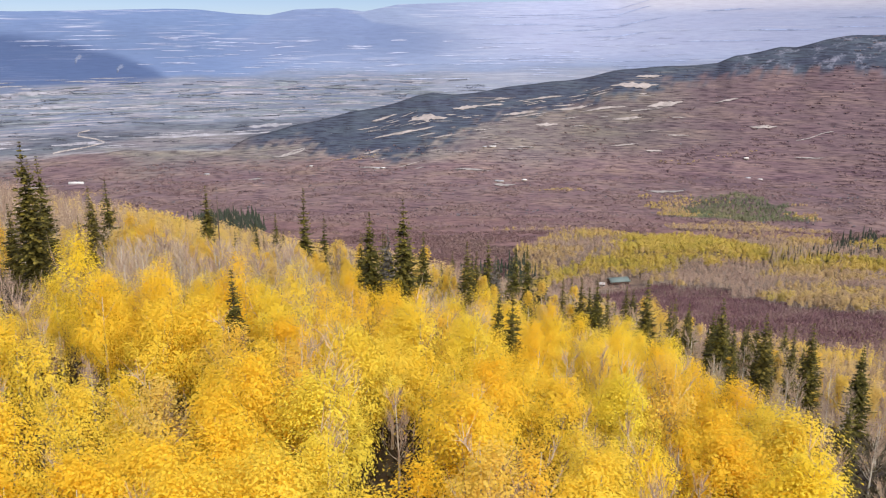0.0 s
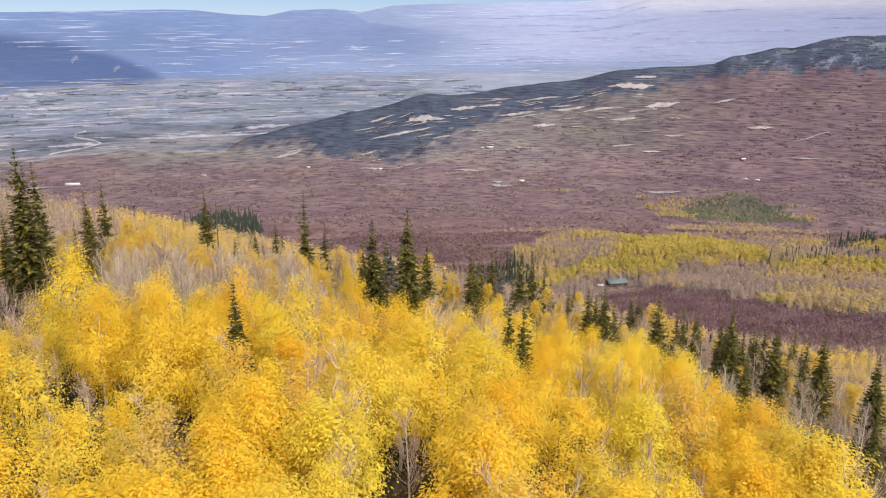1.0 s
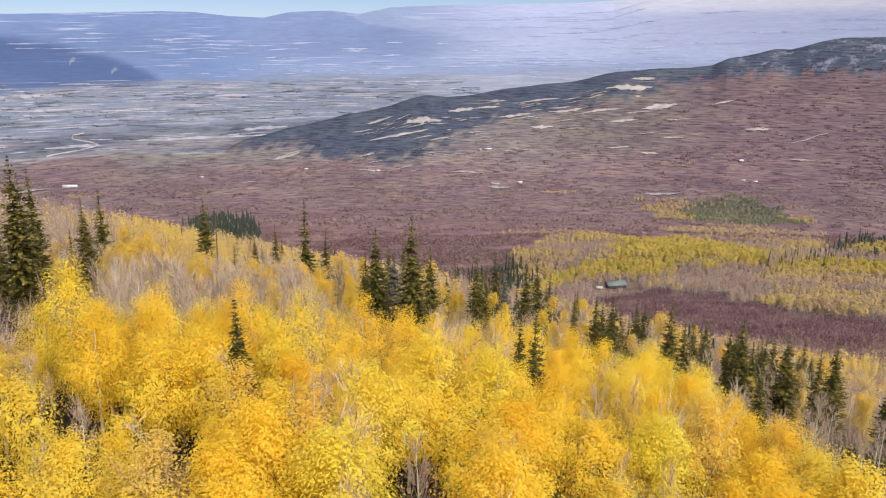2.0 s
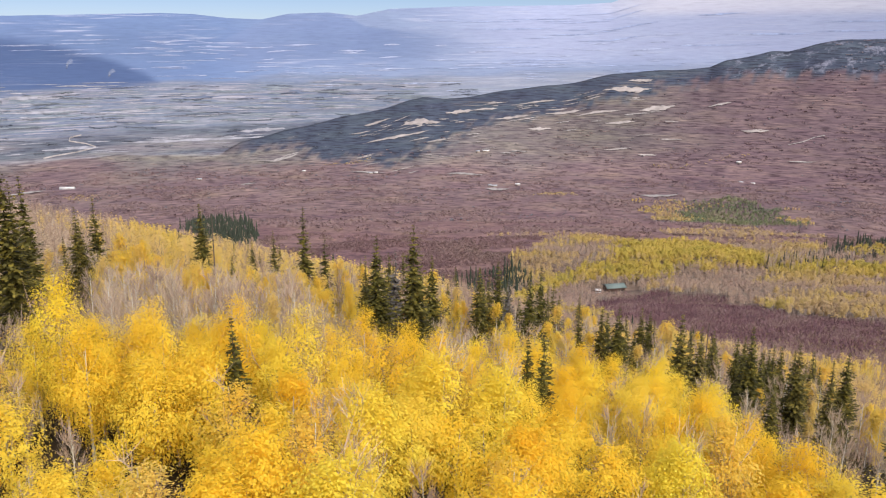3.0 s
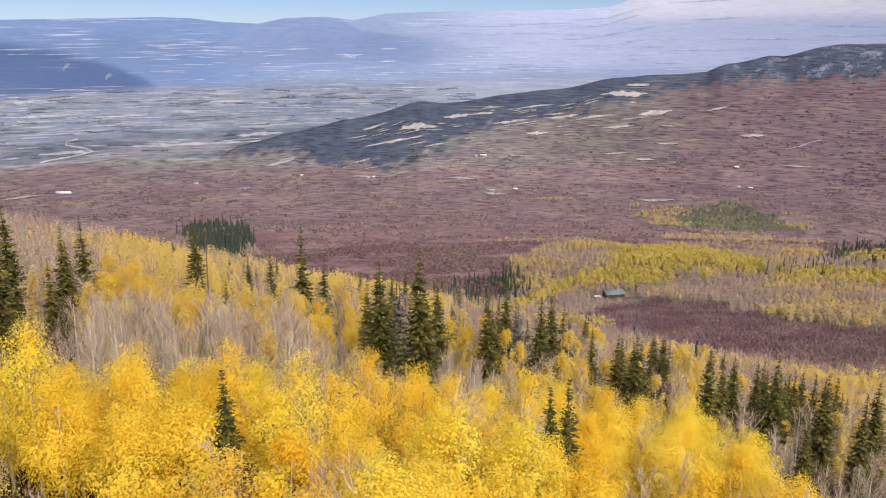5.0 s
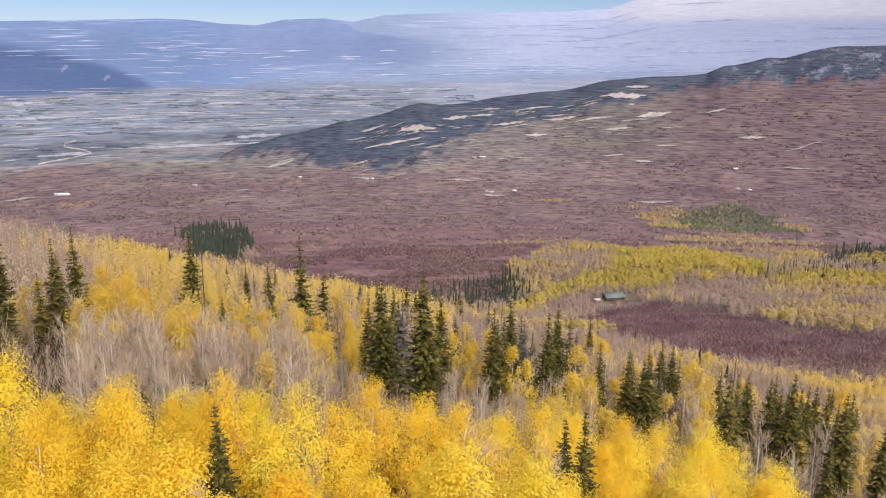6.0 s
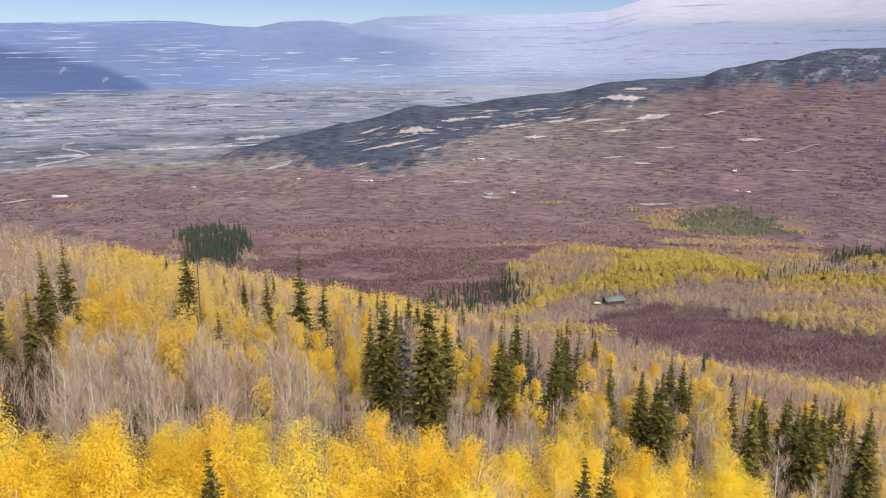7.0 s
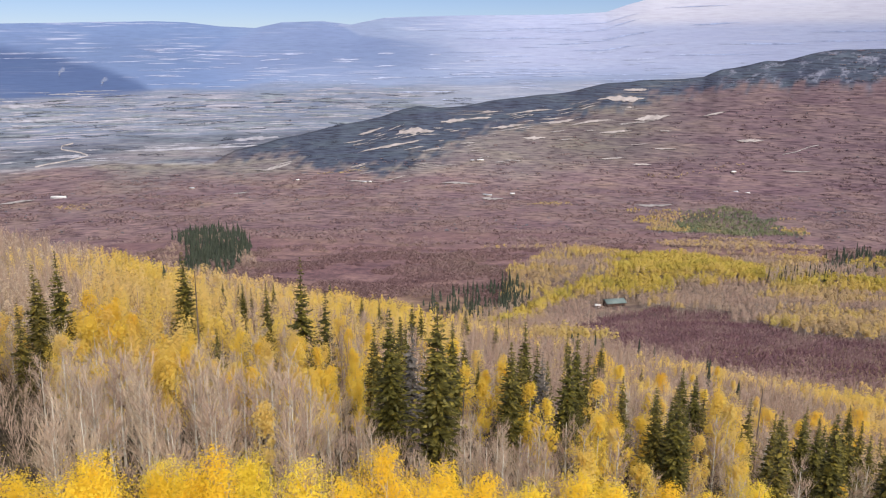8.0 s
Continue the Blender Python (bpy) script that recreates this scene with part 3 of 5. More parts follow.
GOLD = [aspen(10 + i, 10.0, w, n, 0.098, m, label, "golden aspens", tw, 0.27, pl)
        for i, (w, n, m, label, tw, pl) in enumerate((
            (5.0, 13500, M_GOLD, "golden aspen in full autumn leaf on the hillside", 0, 74),
            (5.6, 14500, M_GOLD, "golden aspen in full autumn leaf on the hillside", 0, 84),
            (4.8, 7500, M_PALE, "straw-yellow aspen shedding leaves, twigs showing", 12, 60),
            (6.0, 15000, M_GOLD, "golden aspen in full autumn leaf on the hillside", 0, 90),
            (5.2, 13000, M_LEMON, "lemon-yellow aspen with a feathery crown", 6, 74)))]
EDGE = [aspen(40 + i, 10.0, w, n, 0.078, m, label, "golden aspens", tw, 0.27, 104)
        for i, (w, n, m, label, tw) in enumerate((
            (5.0, 18500, M_GOLD, "tall golden aspen at the edge of the grove", 0),
            (5.4, 19500, M_GOLD, "tall golden aspen at the edge of the grove", 0),
            (4.8, 12500, M_LEMON, "tall lemon-yellow aspen, pale twigs showing", 8)))]
FILL = [aspen(15 + i, 10.0, w, 4200, 0.135, M_GOLD, "golden aspen crowded among taller ones", "golden aspens", 0, 0.27, 54)
        for i, w in enumerate((5.0, 4.7, 5.4))]
MIDGOLD = [aspen(20 + i, 10.0, w, 2800, 0.16, M_SLOPE, "faded yellow aspen with a slim crown", "yellow aspens on the slope", 0, 0.16, 40)
           for i, w in enumerate((3.0, 3.5, 2.7, 3.8))]
BROAD = [aspen(26 + i, 10.0, w, 6500, 0.14, M_AMBER, "broad amber-yellow aspen standing amid bare ones", "yellow aspens on the slope", 0, 0.2, 70)
         for i, w in enumerate((6.0, 5.2))]
THIN = [aspen(30 + i, 10.0, 4.2, 2600, 0.10, M_PALE, "pale yellow aspen with thinning autumn leaves", "thinning aspens", 14, 0.27, 46) for i in range(3)]
BARE = [bare_aspen(50 + i, 10.0, "bare grey aspen with leafless twigs", "bare aspens") for i in range(5)]
FIR = [conifer(70 + i, 14.0, w, "dark green fir with a narrow pointed spire", "firs", 40, sp)
       for i, (w, sp) in enumerate(((3.3, 0.05), (2.8, 0.12), (3.5, 0.03), (2.8, 0.28)))]

FIR.append(conifer(80, 14.0, 3.0, "dead grey fir with bare drooping boughs", "firs", 36, 0.4, M_DEADFIR))
placed = []


def free(x, y, gap):
    return all((x - a) ** 2 + (y - b) ** 2 > gap * gap for a, b in placed)


def sow(count, inside, gap, pick, tries=20):
    """Stand trees at random free places of a stretch of hillside."""
    made = 0
    for _ in range(count * tries):
        if made >= count:
            break
        x, y = inside()
        if free(x, y, gap):
            placed.append((x, y))
            pick(x, y)
            made += 1


def yellow(x, y):
    stand(random.choice(MIDGOLD), x, y, random.uniform(8.5, 11), 10.0)


def thin(x, y):
    stand(random.choice(THIN), x, y, random.uniform(8, 10.5), 10.0)


def bare(x, y):
    stand(random.choice(BARE), x, y, random.uniform(8, 10.5), 10.0)


def firs(rows):
    """Firs that stand out: x, y, height, kind."""
    for x, y, h, k in rows:
        r = math.hypot(x, y)
        placed.extend((x * (1 - k / r), y * (1 - k / r)) for k in ((0, 2.5, 5.0, 7.5) if h > 13 else (0, 2.0)))
        stand(FIR[k], x, y, h, 14.0)


# the firs of the hollow
firs([
    (-51.8, 114.9, 15.5, 0), (-51, 119.1, 17, 1), (-50.9, 108.9, 11.5, 3), (-53.5, 119.5, 13, 1), (-41.1, 136.2, 17.2, 0), (-28.1, 104.9, 11.2, 0),
    (-30, 139.7, 14.3, 3), (-46.7, 88.2, 19.3, 2), (-55, 107.7, 19, 1), (-51.5, 98.5, 18, 3), (-50.1, 90.2, 12, 0),
])
# firs on the ridge behind it
firs([
    (-59.4, 188.2, 7.5, 0), (-46.8, 178.4, 9.4, 0), (-44.8, 183.1, 9.7, 1), (-40.5, 168.6, 11, 1), (-42.2, 182.6, 8.4, 1), (-38.6, 187.8, 10.9, 1),
    (-24.2, 205.8, 9.2, 1), (-20.7, 196.3, 11.1, 0), (-15.8, 181.7, 11.1, 1), (-6.9, 157.5, 12.7, 1), (2.3, 185.8, 12.7, 1), (8.7, 184.9, 11.1, 0),
    (31.6, 177.1, 7.7, 1), (45, 200.7, 10.1, 1), (99.9, 207, 13, 1),
])
# the middle firs
firs([
    (-23.1, 130, 19, 3), (-19.8, 129.6, 14.6, 3), (-9.3, 98.4, 16.4, 2), (-7.2, 101, 15, 4), (-9.3, 123.9, 12.7, 0), (-8.4, 118.8, 12.3, 1), (-8.2, 148.1, 13.6, 0),
    (-4.7, 92.3, 18.3, 2), (-0.3, 135.2, 9.2, 2), (3.2, 103.1, 14.5, 0), (4.6, 105.9, 13.5, 1), (7.2, 123.4, 15.3, 1), (7.4, 108.8, 13.6, 4),
    (10, 106.6, 15.3, 0), (12.6, 115.4, 16.2, 1), (15.5, 122.5, 14.5, 3), (-15.9, 57.6, 12.3, 0), (5.8, 62.9, 12.2, 1), (4.7, 63.9, 11.2, 0),
])
# the firs in the draw
firs([
    (17.6, 112.2, 12.5, 3), (18.3, 100.6, 13.3, 0), (19.9, 98.4, 13.8, 2), (21, 104, 12.4, 0), (32.7, 135.5, 14.5, 0), (32, 127.8, 13.7, 2),
    (34.8, 115.9, 13, 3), (54.1, 124, 13.9, 1), (58, 128, 12.2, 0), (21.2, 78.9, 14, 0), (30.7, 100.2, 13.7, 1), (35, 107.6, 13.4, 2),
    (33.5, 103.4, 12.4, 0), (38.7, 106.3, 12.9, 2), (36.7, 99.2, 15.4, 0), (49.4, 122.6, 12.6, 0), (47.6, 117.1, 13.4, 1), (31.2, 80, 9.2, 1),
    (41.5, 96.7, 14.8, 2), (51.6, 113.2, 14.2, 0),
])
# the dark clump low in the draw
firs([(35.6, 109.4, 11.9, 0), (49.5, 118.7, 13.7, 2), (33.6, 102.7, 10.1, 1), (41.4, 106.9, 12.1, 0), (55.7, 119.0, 12.2, 2), (42.4, 112.0, 12.4, 0), (40.9, 114.1, 13.0, 2), (32.4, 112.2, 9.2, 1)])
# slimmer firs between them
firs([
    (-11.8, 111.4, 13.2, 1), (-8.6, 110.3, 14.1, 3), (-2.8, 110, 14.5, 1), (1, 122.7, 8.2, 3), (4.2, 109.9, 12.5, 1), (8.1, 118.1, 13.2, 3),
    (10.9, 127.5, 10.3, 0), (16.5, 122.9, 12.4, 1), (21.1, 124.3, 9.3, 3), (-19.8, 118.2, 9.2, 1), (-34.6, 145.3, 7.7, 3), (21.5, 111.7, 12, 0), (24.6, 113.6, 12.2, 1),
    (45.4, 122.4, 13.6, 3), (54.2, 135.3, 13, 1), (81.3, 163, 12.2, 3), (30.2, 179, 15.2, 1), (23, 179.3, 13.9, 3), (25.5, 112.2, 10.6, 1), (30.6, 120.5, 12.3, 3),
])
firs([
    (42, 89.7, 13.2, 3), (49, 99.3, 15.4, 2), (27.8, 50.0, 10.5, 0), (47.2, 83.7, 12.3, 2),
])


GLADES = [(-2.3, 44, 0.9, 5), (-25, 53.5, 0.9, 5), (-17.9, 49, 0.6, 4), (-24.3, 45, 0.6, 4), (9.4, 57, 0.6, 5), (5.7, 44.5, 0.4, 4)]


def in_glade(x, y, grow):
    """Whether a tree would close one of the dark gaps that run down the slope: x, y, half width, half length."""
    for a, b, w, d in GLADES:
        r = math.hypot(a, b)
        along, across = ((x - a) * a + (y - b) * b) / r, ((x - a) * b - (y - b) * a) / r
        if (across / (w + grow)) ** 2 + (along / (d + 0.6 * grow)) ** 2 < 1:
            return True
    return False


def grove(rows):
    """Tall golden aspens of the near grove: x, y."""
    for i, (x, y) in enumerate(rows):
        if in_glade(x, y, 2.2):
            continue
        placed.append((x, y))
        stand(GOLD[(i * 3 + 1) % 5], x, y, 10.8 + 1.0 * math.sin(i * 2.3), 10.0, i * 1.9, 1.1 + 0.12 * math.sin(i * 1.1))


grove([
    (-11, 37), (-6.6, 41.3), (1.6, 44.8), (4.5, 41.2), (-24.8, 45.4), (-20.6, 48.7),
    (-15.7, 47.9), (-14.7, 52.2), (-11.8, 54.6), (-11.2, 44.2), (-3.8, 54), (2.4, 58.2), (16.2, 52.5), (18.1, 48.5), (21.3, 44.6),
    (8, 36.9), (10.9, 39.2), (2, 34), (-17, 32.2), (-13.7, 34.6), (-10.9, 30.4), (-6, 37), (4.6, 35.4),
])
grove([
    (16.6, 41.5), (19.6, 37.3), (23, 35.7), (-7.5, 33.4), (-22.5, 36.9), (-20.9, 41.4), (-6.6, 49.6), (-16.3, 41.4), (-12.9, 40.1),
    (1.6, 40.4), (8.2, 49.9), (12.2, 48.9), (-8.9, 45.9),
])
grove([(3.2, 49.2), (-1.9, 58.1), (0.2, 62.5), (-17.6, 57.5), (-21, 55)])
# the grove's far edge: x, y, height
for x, y, h in ((-27.3, 62.4, 11.3), (-26.7, 63.3, 10.3), (-20.7, 67.1, 11), (-16.9, 69.1, 10.8), (-21.5, 66.3, 10.2), (7.2, 58.6, 10), (4.4, 60, 9.5), (-28.7, 60, 15), (-32, 62.5, 10), (-26, 57.5, 12), (-34.5, 58, 9), (-22.4, 62, 13.2), (-24.6, 64, 11.5), (-16.3, 62, 14), (-18.6, 63.5, 12), (-11.8, 62.7, 13.6),
                (-13.8, 60.5, 11.5), (-8.2, 67.4, 12.6), (-10, 64.8, 11.5), (-4.4, 68.5, 11.6), (-2, 67, 11.2), (0.8, 68.2, 10.8), (3.3, 67, 12.1), (6.6, 69, 11), (10.2, 69.7, 11.3), (13.4, 64, 10.4), (15.6, 66.2, 10), (17.6, 63.1, 10), (18.6, 59.1, 9.5), (20.2, 55.9, 9.5), (20.6, 52.5, 10.5), (21.8, 50.1, 10), (22.1, 45.6, 10), (18.2, 76.0, 10.5), (19.7, 66.2, 10.5), (19.3, 56.5, 10.5), (9.9, 68.8, 10.5), (13.1, 71.0, 10.5), (16.7, 72.7, 10), (19.2, 71.9, 9.5), (8.3, 67.8, 9.5)):
    placed.append((x, y))
    stand(EDGE[int(abs(x) * 3) % 3], x, y, h, 10.0, x * 2.1, min(1.12, 11.4 / h))


# leafless aspens standing in the dark gaps
for x, y, h in ((-2.9, 47.2, 7.2), (-25.2, 53, 6.0), (-24.4, 46, 6.5), (9.5, 57.5, 8.0)):
    placed.append((x, y))
    stand(BARE[int(y) % 5], x, y, h, 10.0)


def snag(x, y, h):
    """A dead standing stem with a few broken stubs."""
    gen = np.random.default_rng(int(h * 10))
    ob = thing("dead_snag", "tall grey dead stem without branches among aspens", "dead tree", "snags")
    part("trunk", mesh_of("trunk", *tube([[0, 0, -0.5], [0.08, 0.05, h * 0.5], [0.2, 0, h]], 0.16, 0.05, 6), [M_FIRBARK], True), ob)
    for _ in range(5):
        a, z = gen.uniform(0, 6.28), h * gen.uniform(0.35, 0.9)
        path = bent((0.1, 0.02, z), (math.cos(a), math.sin(a), 0.2), gen.uniform(0.3, 0.7), 0.1, gen, 3)
        part("stub", mesh_of("stub", *tube(path, 0.035, 0.015, 4), [M_FIRBARK]), ob)
    ob.matrix_basis = pose(x, y, float(ground(x, y)))


for row in ((-35.2, 121.8, 16.0), (-17.6, 145.0, 8.7), (13.5, 207.1, 12.9), (63.5, 555.7, 24.9), (41.3, 127.8, 14.2), (-1.8, 105.9, 7.6)):
    snag(*row)


def near_grove():
    while True:
        x, y = random.uniform(-40, 34), random.uniform(28, 72)
        if y < 66 + min(3, max(0, x + 12) * 0.25) and x < 24 - (y - 38) * 0.3 and abs(x) < 8 + y * 0.6 and not in_glade(x, y, 2.4):
            return x, y


SPIRES = [(-15.9, 55.5)]


def grove_tree(x, y):
    k = random.random()
    if any(math.hypot(x - a, (y - b) * 0.5) < 1.9 for a, b in SPIRES):
        stand(random.choice(BARE), x, y, random.uniform(4.5, 6), 10.0)
    elif k < 0.64:
        stand(random.choice(FILL), x, y, random.uniform(7.4, 9.6), 10.0)
    elif k < 0.86:
        stand(random.choice(THIN), x, y, random.uniform(7, 9), 10.0)
    else:
        stand(random.choice(BARE), x, y, random.uniform(7, 9), 10.0)


sow(120, near_grove, 2.7, grove_tree)


def hollow():
    while True:
        x, y = random.uniform(-70, 6), random.uniform(70, 120)
        if abs(x) < 10 + y * 0.6 and not (x < -0.44 * y and y < 104):
            return x, y


def mid_slope():
    while True:
        x, y = random.uniform(-90, 90), random.uniform(50, 130)
        if abs(x) < 10 + y * 0.6 and y > 72 - 0.09 * max(0, x - 4) ** 2 and x > 24 - (y - 38) * 0.3 - 30 * (y > 70) and not (x < 5 and y < 110) and not (x > 12 and y < 92 and random.random() < 0.7):
            return x, y


def hollow_tree(x, y):
    k = random.random()
    if x > -15 and y < 100:
        return stand(random.choice(BARE), x, y, random.uniform(4.5, 7.5), 10.0)
    if y > 97 and k < 0.5:
        return stand(random.choice(BARE), x, y, random.uniform(5, 7), 10.0)
    bare(x, y) if k < (0.9 if y < 96 else 0.5) else thin(x, y) if k < 0.62 else yellow(x, y)


def slope_tree(x, y):
    k = random.random()
    if x > 12 and y < 92:
        return stand(random.choice(BARE + THIN[:1]), x, y, random.uniform(5, 7.5), 10.0)
    bare(x, y) if k < (0.45 if x > 20 else 0.3) else thin(x, y) if k < 0.36 else yellow(x, y)


for x, y, h in ((-22, 117, 11), (-50, 125, 12.5), (-53, 124, 11.5), (-47, 126, 12), (-32, 101, 11), (-30.5, 102, 10), (42, 152, 13), (45, 150, 12), (24, 118, 11), (62, 138, 12),
                (-44.5, 116.6, 11.5), (-44, 111.7, 11), (-40.6, 111.7, 11), (-29.2, 93.7, 11), (-31.8, 105.8, 10), (-20.3, 108.9, 11), (-30.6, 94.6, 9.5), (-18.4, 112, 10), (30.7, 116.0, 13.5), (30.3, 112.0, 13.1), (-2.8, 112.0, 13.3), (-18.2, 135.0, 11.6), (-13.9, 130.0, 11.5), (5.3, 104.0, 11.2), (6.8, 100.0, 10.4), (14.4, 112.0, 12.3), (23.9, 140.0, 13.2), (1.8, 118.0, 8.8), (52.3, 125.0, 12.2), (38.6, 100.0, 8.3),
                (83.3, 253.3, 12), (75.5, 220.5, 12), (70.3, 194.2, 11.5), (22.8, 118.8, 11), (83.5, 183.2, 11), (59.9, 208.8, 12), (10.4, 92.8, 11), (61.2, 154.6, 12), (30.8, 164.7, 12)):
    placed.append((x, y))
    stand(MIDGOLD[int(y) % 4], x, y, h, 10.0, None, 1.0)
for x, y, h, w in ((-49.7, 120.6, 10.5, 6.4), (-47.3, 123.6, 10.9, 6.5), (-45.4, 127.4, 9.4, 5.0), (-35.5, 107.1, 8.8, 5.1), (-35.4, 113.4, 8.3, 4.4), (-22.6, 121.9, 9.5, 6.2), (35.5, 128.6, 14.6, 4.3),
                   (35.8, 122.3, 12.6, 5.1), (16.3, 110.5, 9.3, 3.2), (33.2, 190.9, 13.7, 6.4), (49.2, 199.3, 10.9, 6.4), (59.1, 163.5, 11.9, 7.3), (86.2, 196.0, 11.8, 7.6), (107.2, 214.3, 13.8, 9.5)):
    placed.extend((x * (1 - k / 110), y * (1 - k / 110)) for k in (0, 3.0))
    stand(BROAD[int(y) % 2], x, y, h, 10.0, None, w / (0.56 * h))
sow(240, hollow, 1.6, hollow_tree)
for _ in range(16):
    x, y = hollow()
    stand(FIR[_ % 4], x, y, random.uniform(3, 6), 14.0)
sow(150, mid_slope, 2.6, slope_tree)

for ob in GOLD + EDGE + FILL + MIDGOLD + BROAD + THIN + BARE + FIR:
    for o in (*ob.children_recursive, ob):
        bpy.data.objects.remove(o)


# ---- distant woods and scrub, too many to count ----
def ragged(poly, x, y, amount):
    """Inside a polygon with a wandering edge."""
    return inside(poly, x + amount * wave(x, y, amount * 0.9, 1), y + amount * 1.4 * wave(x, y, amount * 0.8, 4))


def inside(poly, x, y):
    """Which of the places lie in a polygon."""
    hit = np.zeros(x.shape, bool)
    for (xa, ya), (xb, yb) in zip(poly, poly[1:] + poly[:1]):
        hit ^= ((ya > y) != (yb > y)) & (x < (xb - xa) * (y - ya) / (yb - ya + 1e-9) + xa)
    return hit


def beside(line, x, y):
    """Distance to a line of points."""
    best = np.full(x.shape, 1e9)
    for (xa, ya), (xb, yb) in zip(line, line[1:]):
        t = np.clip(((x - xa) * (xb - xa) + (y - ya) * (yb - ya)) / ((xb - xa) ** 2 + (yb - ya) ** 2), 0, 1)
        best = np.minimum(best, np.hypot(x - xa - t * (xb - xa), y - ya - t * (yb - ya)))
    return best


def scatter(x0, x1, y0, y1, gap):
    nx, ny = int((x1 - x0) / gap), int((y1 - y0) / gap)
    gx, gy = np.meshgrid(np.arange(nx), np.arange(ny))
    x = x0 + (gx + rng.uniform(-0.45, 0.45, gx.shape) + 0.5 * (gy % 2)) * gap
    y = y0 + (gy + rng.uniform(-0.45, 0.45, gx.shape)) * gap
    x, y = x.ravel(), y.ravel()
    keep = np.abs(x) < 14 + 0.6 * y
    return x[keep], y[keep]


def far_crowns(x, y, height, width, leaves, size, low=0.35):
    """Many leafy crowns in one mesh."""
    n = len(x)
    h = height * rng.uniform(0.75, 1.2, n)
    w = width * rng.uniform(0.75, 1.25, n)
    d = rng.normal(size=(n, leaves, 3))
    d /= np.linalg.norm(d, axis=2)[..., None]
    d *= rng.uniform(0.35, 1, (n, leaves, 1)) ** 0.6
    d[..., 2] = d[..., 2] * 0.85 + 0.12 * np.sin(d[..., :1] * 5 + x[:, None, None])[..., 0]
    taper = 1 - 0.45 * np.clip(d[..., 2], 0, 1)
    c = np.stack([x[:, None] + d[..., 0] * taper * w[:, None] / 2, y[:, None] + d[..., 1] * taper * w[:, None] / 2,
                  ground(x, y)[:, None] + h[:, None] * ((1 + low) / 2 + d[..., 2] * (1 - low) / 2)], -1)
    return sprigs(c.reshape(-1, 3), size * 0.85, 0.35, 1.6, rng, d.reshape(-1, 3) * np.array([1, 1, 0.7])) if size < 2 else sprigs(c.reshape(-1, 3), size, 0.6, 1.2)


def plume_crowns(x, y, height, width, leaves, size, low=0.25, plumes=6, stretch=1.5):
    """Many slim crowns in one mesh, each a handful of upright plumes."""
    n = len(x)
    h = height * rng.uniform(0.72, 1.15, n)
    w = width * rng.uniform(0.75, 1.25, n)
    a = rng.uniform(0, 6.28, (n, plumes))
    r = 0.42 * w[:, None] * np.sqrt(rng.random((n, plumes)))
    top = h[:, None] * rng.uniform(0.84, 1.04, (n, plumes)) * (1 - 0.25 * (2 * r / w[:, None]) ** 2)
    foot = h[:, None] * (low + rng.uniform(0, 0.22, (n, plumes)))
    own = rng.integers(0, plumes, (n, leaves))
    i = np.arange(n)[:, None]
    t = rng.random((n, leaves))
    core = rng.random((n, leaves)) < 0.16
    b = rng.uniform(0, 6.28, (n, leaves))
    q = np.where(core, 0.5, 1.0) * (0.30 * w[:, None] * (1.02 - t) ** 0.6 * (0.45 + 0.55 * np.minimum(1, t * 4)) + 0.02 * w[:, None]) * np.sqrt(rng.random((n, leaves)))
    dx = r[i, own] * np.cos(a[i, own]) * (0.75 + 0.25 * t) + q * np.cos(b)
    dy = r[i, own] * np.sin(a[i, own]) * (0.75 + 0.25 * t) + q * np.sin(b)
    c = np.stack([x[:, None] + dx, y[:, None] + dy, ground(x, y)[:, None] + foot[i, own] + t * (top - foot)[i, own]], -1)
    out = np.stack([dx / w[:, None] * 1.6, dy / w[:, None] * 1.6, 0.45 + 0.5 * t], -1)
    return sprigs(c.reshape(-1, 3), size * np.where(core, 1.5 if stretch < 2 else 1.0, 0.88).ravel(), 0.3, stretch, rng, out.reshape(-1, 3), 0.2)


def far_stems(x, y, height, radius, lean=0.03):
    """Many pale stems in one mesh: thin three-sided spikes."""
    n = len(x)
    h = height * rng.uniform(0.75, 1.1, n)
    z = ground(x, y) - 0.5
    a = rng.uniform(0, 6.28, n)
    ring = [np.stack([x + radius * np.cos(a + k * 2.094), y + radius * np.sin(a + k * 2.094), z], -1) for k in range(3)]
    top = np.stack([x + rng.normal(size=n) * lean * height, y + rng.normal(size=n) * lean * height, z + h], -1)
    v = np.stack([*ring, top], 1).reshape(-1, 3)
    i = np.arange(n)[:, None] * 4
    f = np.concatenate([i + np.array([[0, 1, 3]]), i + np.array([[1, 2, 3]]), i + np.array([[2, 0, 3]])])
    return v, f


def far_twigs(x, y, height, width, count, size):
    """Bare crowns: sheaves of thin upright twigs."""
    n = len(x)
    m = n * count
    X, Y = np.repeat(x, count), np.repeat(y, count)
    H = np.repeat(height * rng.uniform(0.75, 1.15, n), count)
    g = np.repeat(ground(x, y), count)
    f = rng.uniform(0.3, 0.8, m)
    a = rng.uniform(0, 6.28, m)
    out = width / 2 * rng.uniform(0.2, 1, m) * (1.1 - f * 0.6)
    p0 = np.stack([X + 0.3 * out * np.cos(a), Y + 0.3 * out * np.sin(a), g + H * f], -1)
    p1 = np.stack([X + out * np.cos(a), Y + out * np.sin(a), g + H * np.minimum(1, f + rng.uniform(0.15, 0.35, m))], -1)
    s = np.stack([-np.sin(a + 0.6), np.cos(a + 0.6), 0 * a], -1) * size * rng.uniform(0.6, 1.3, m)[:, None]
    return np.stack([p0 - s, p0 + s, p1 + s * 0.3, p1 - s * 0.3], 1).reshape(-1, 3), np.arange(m * 4).reshape(m, 4)


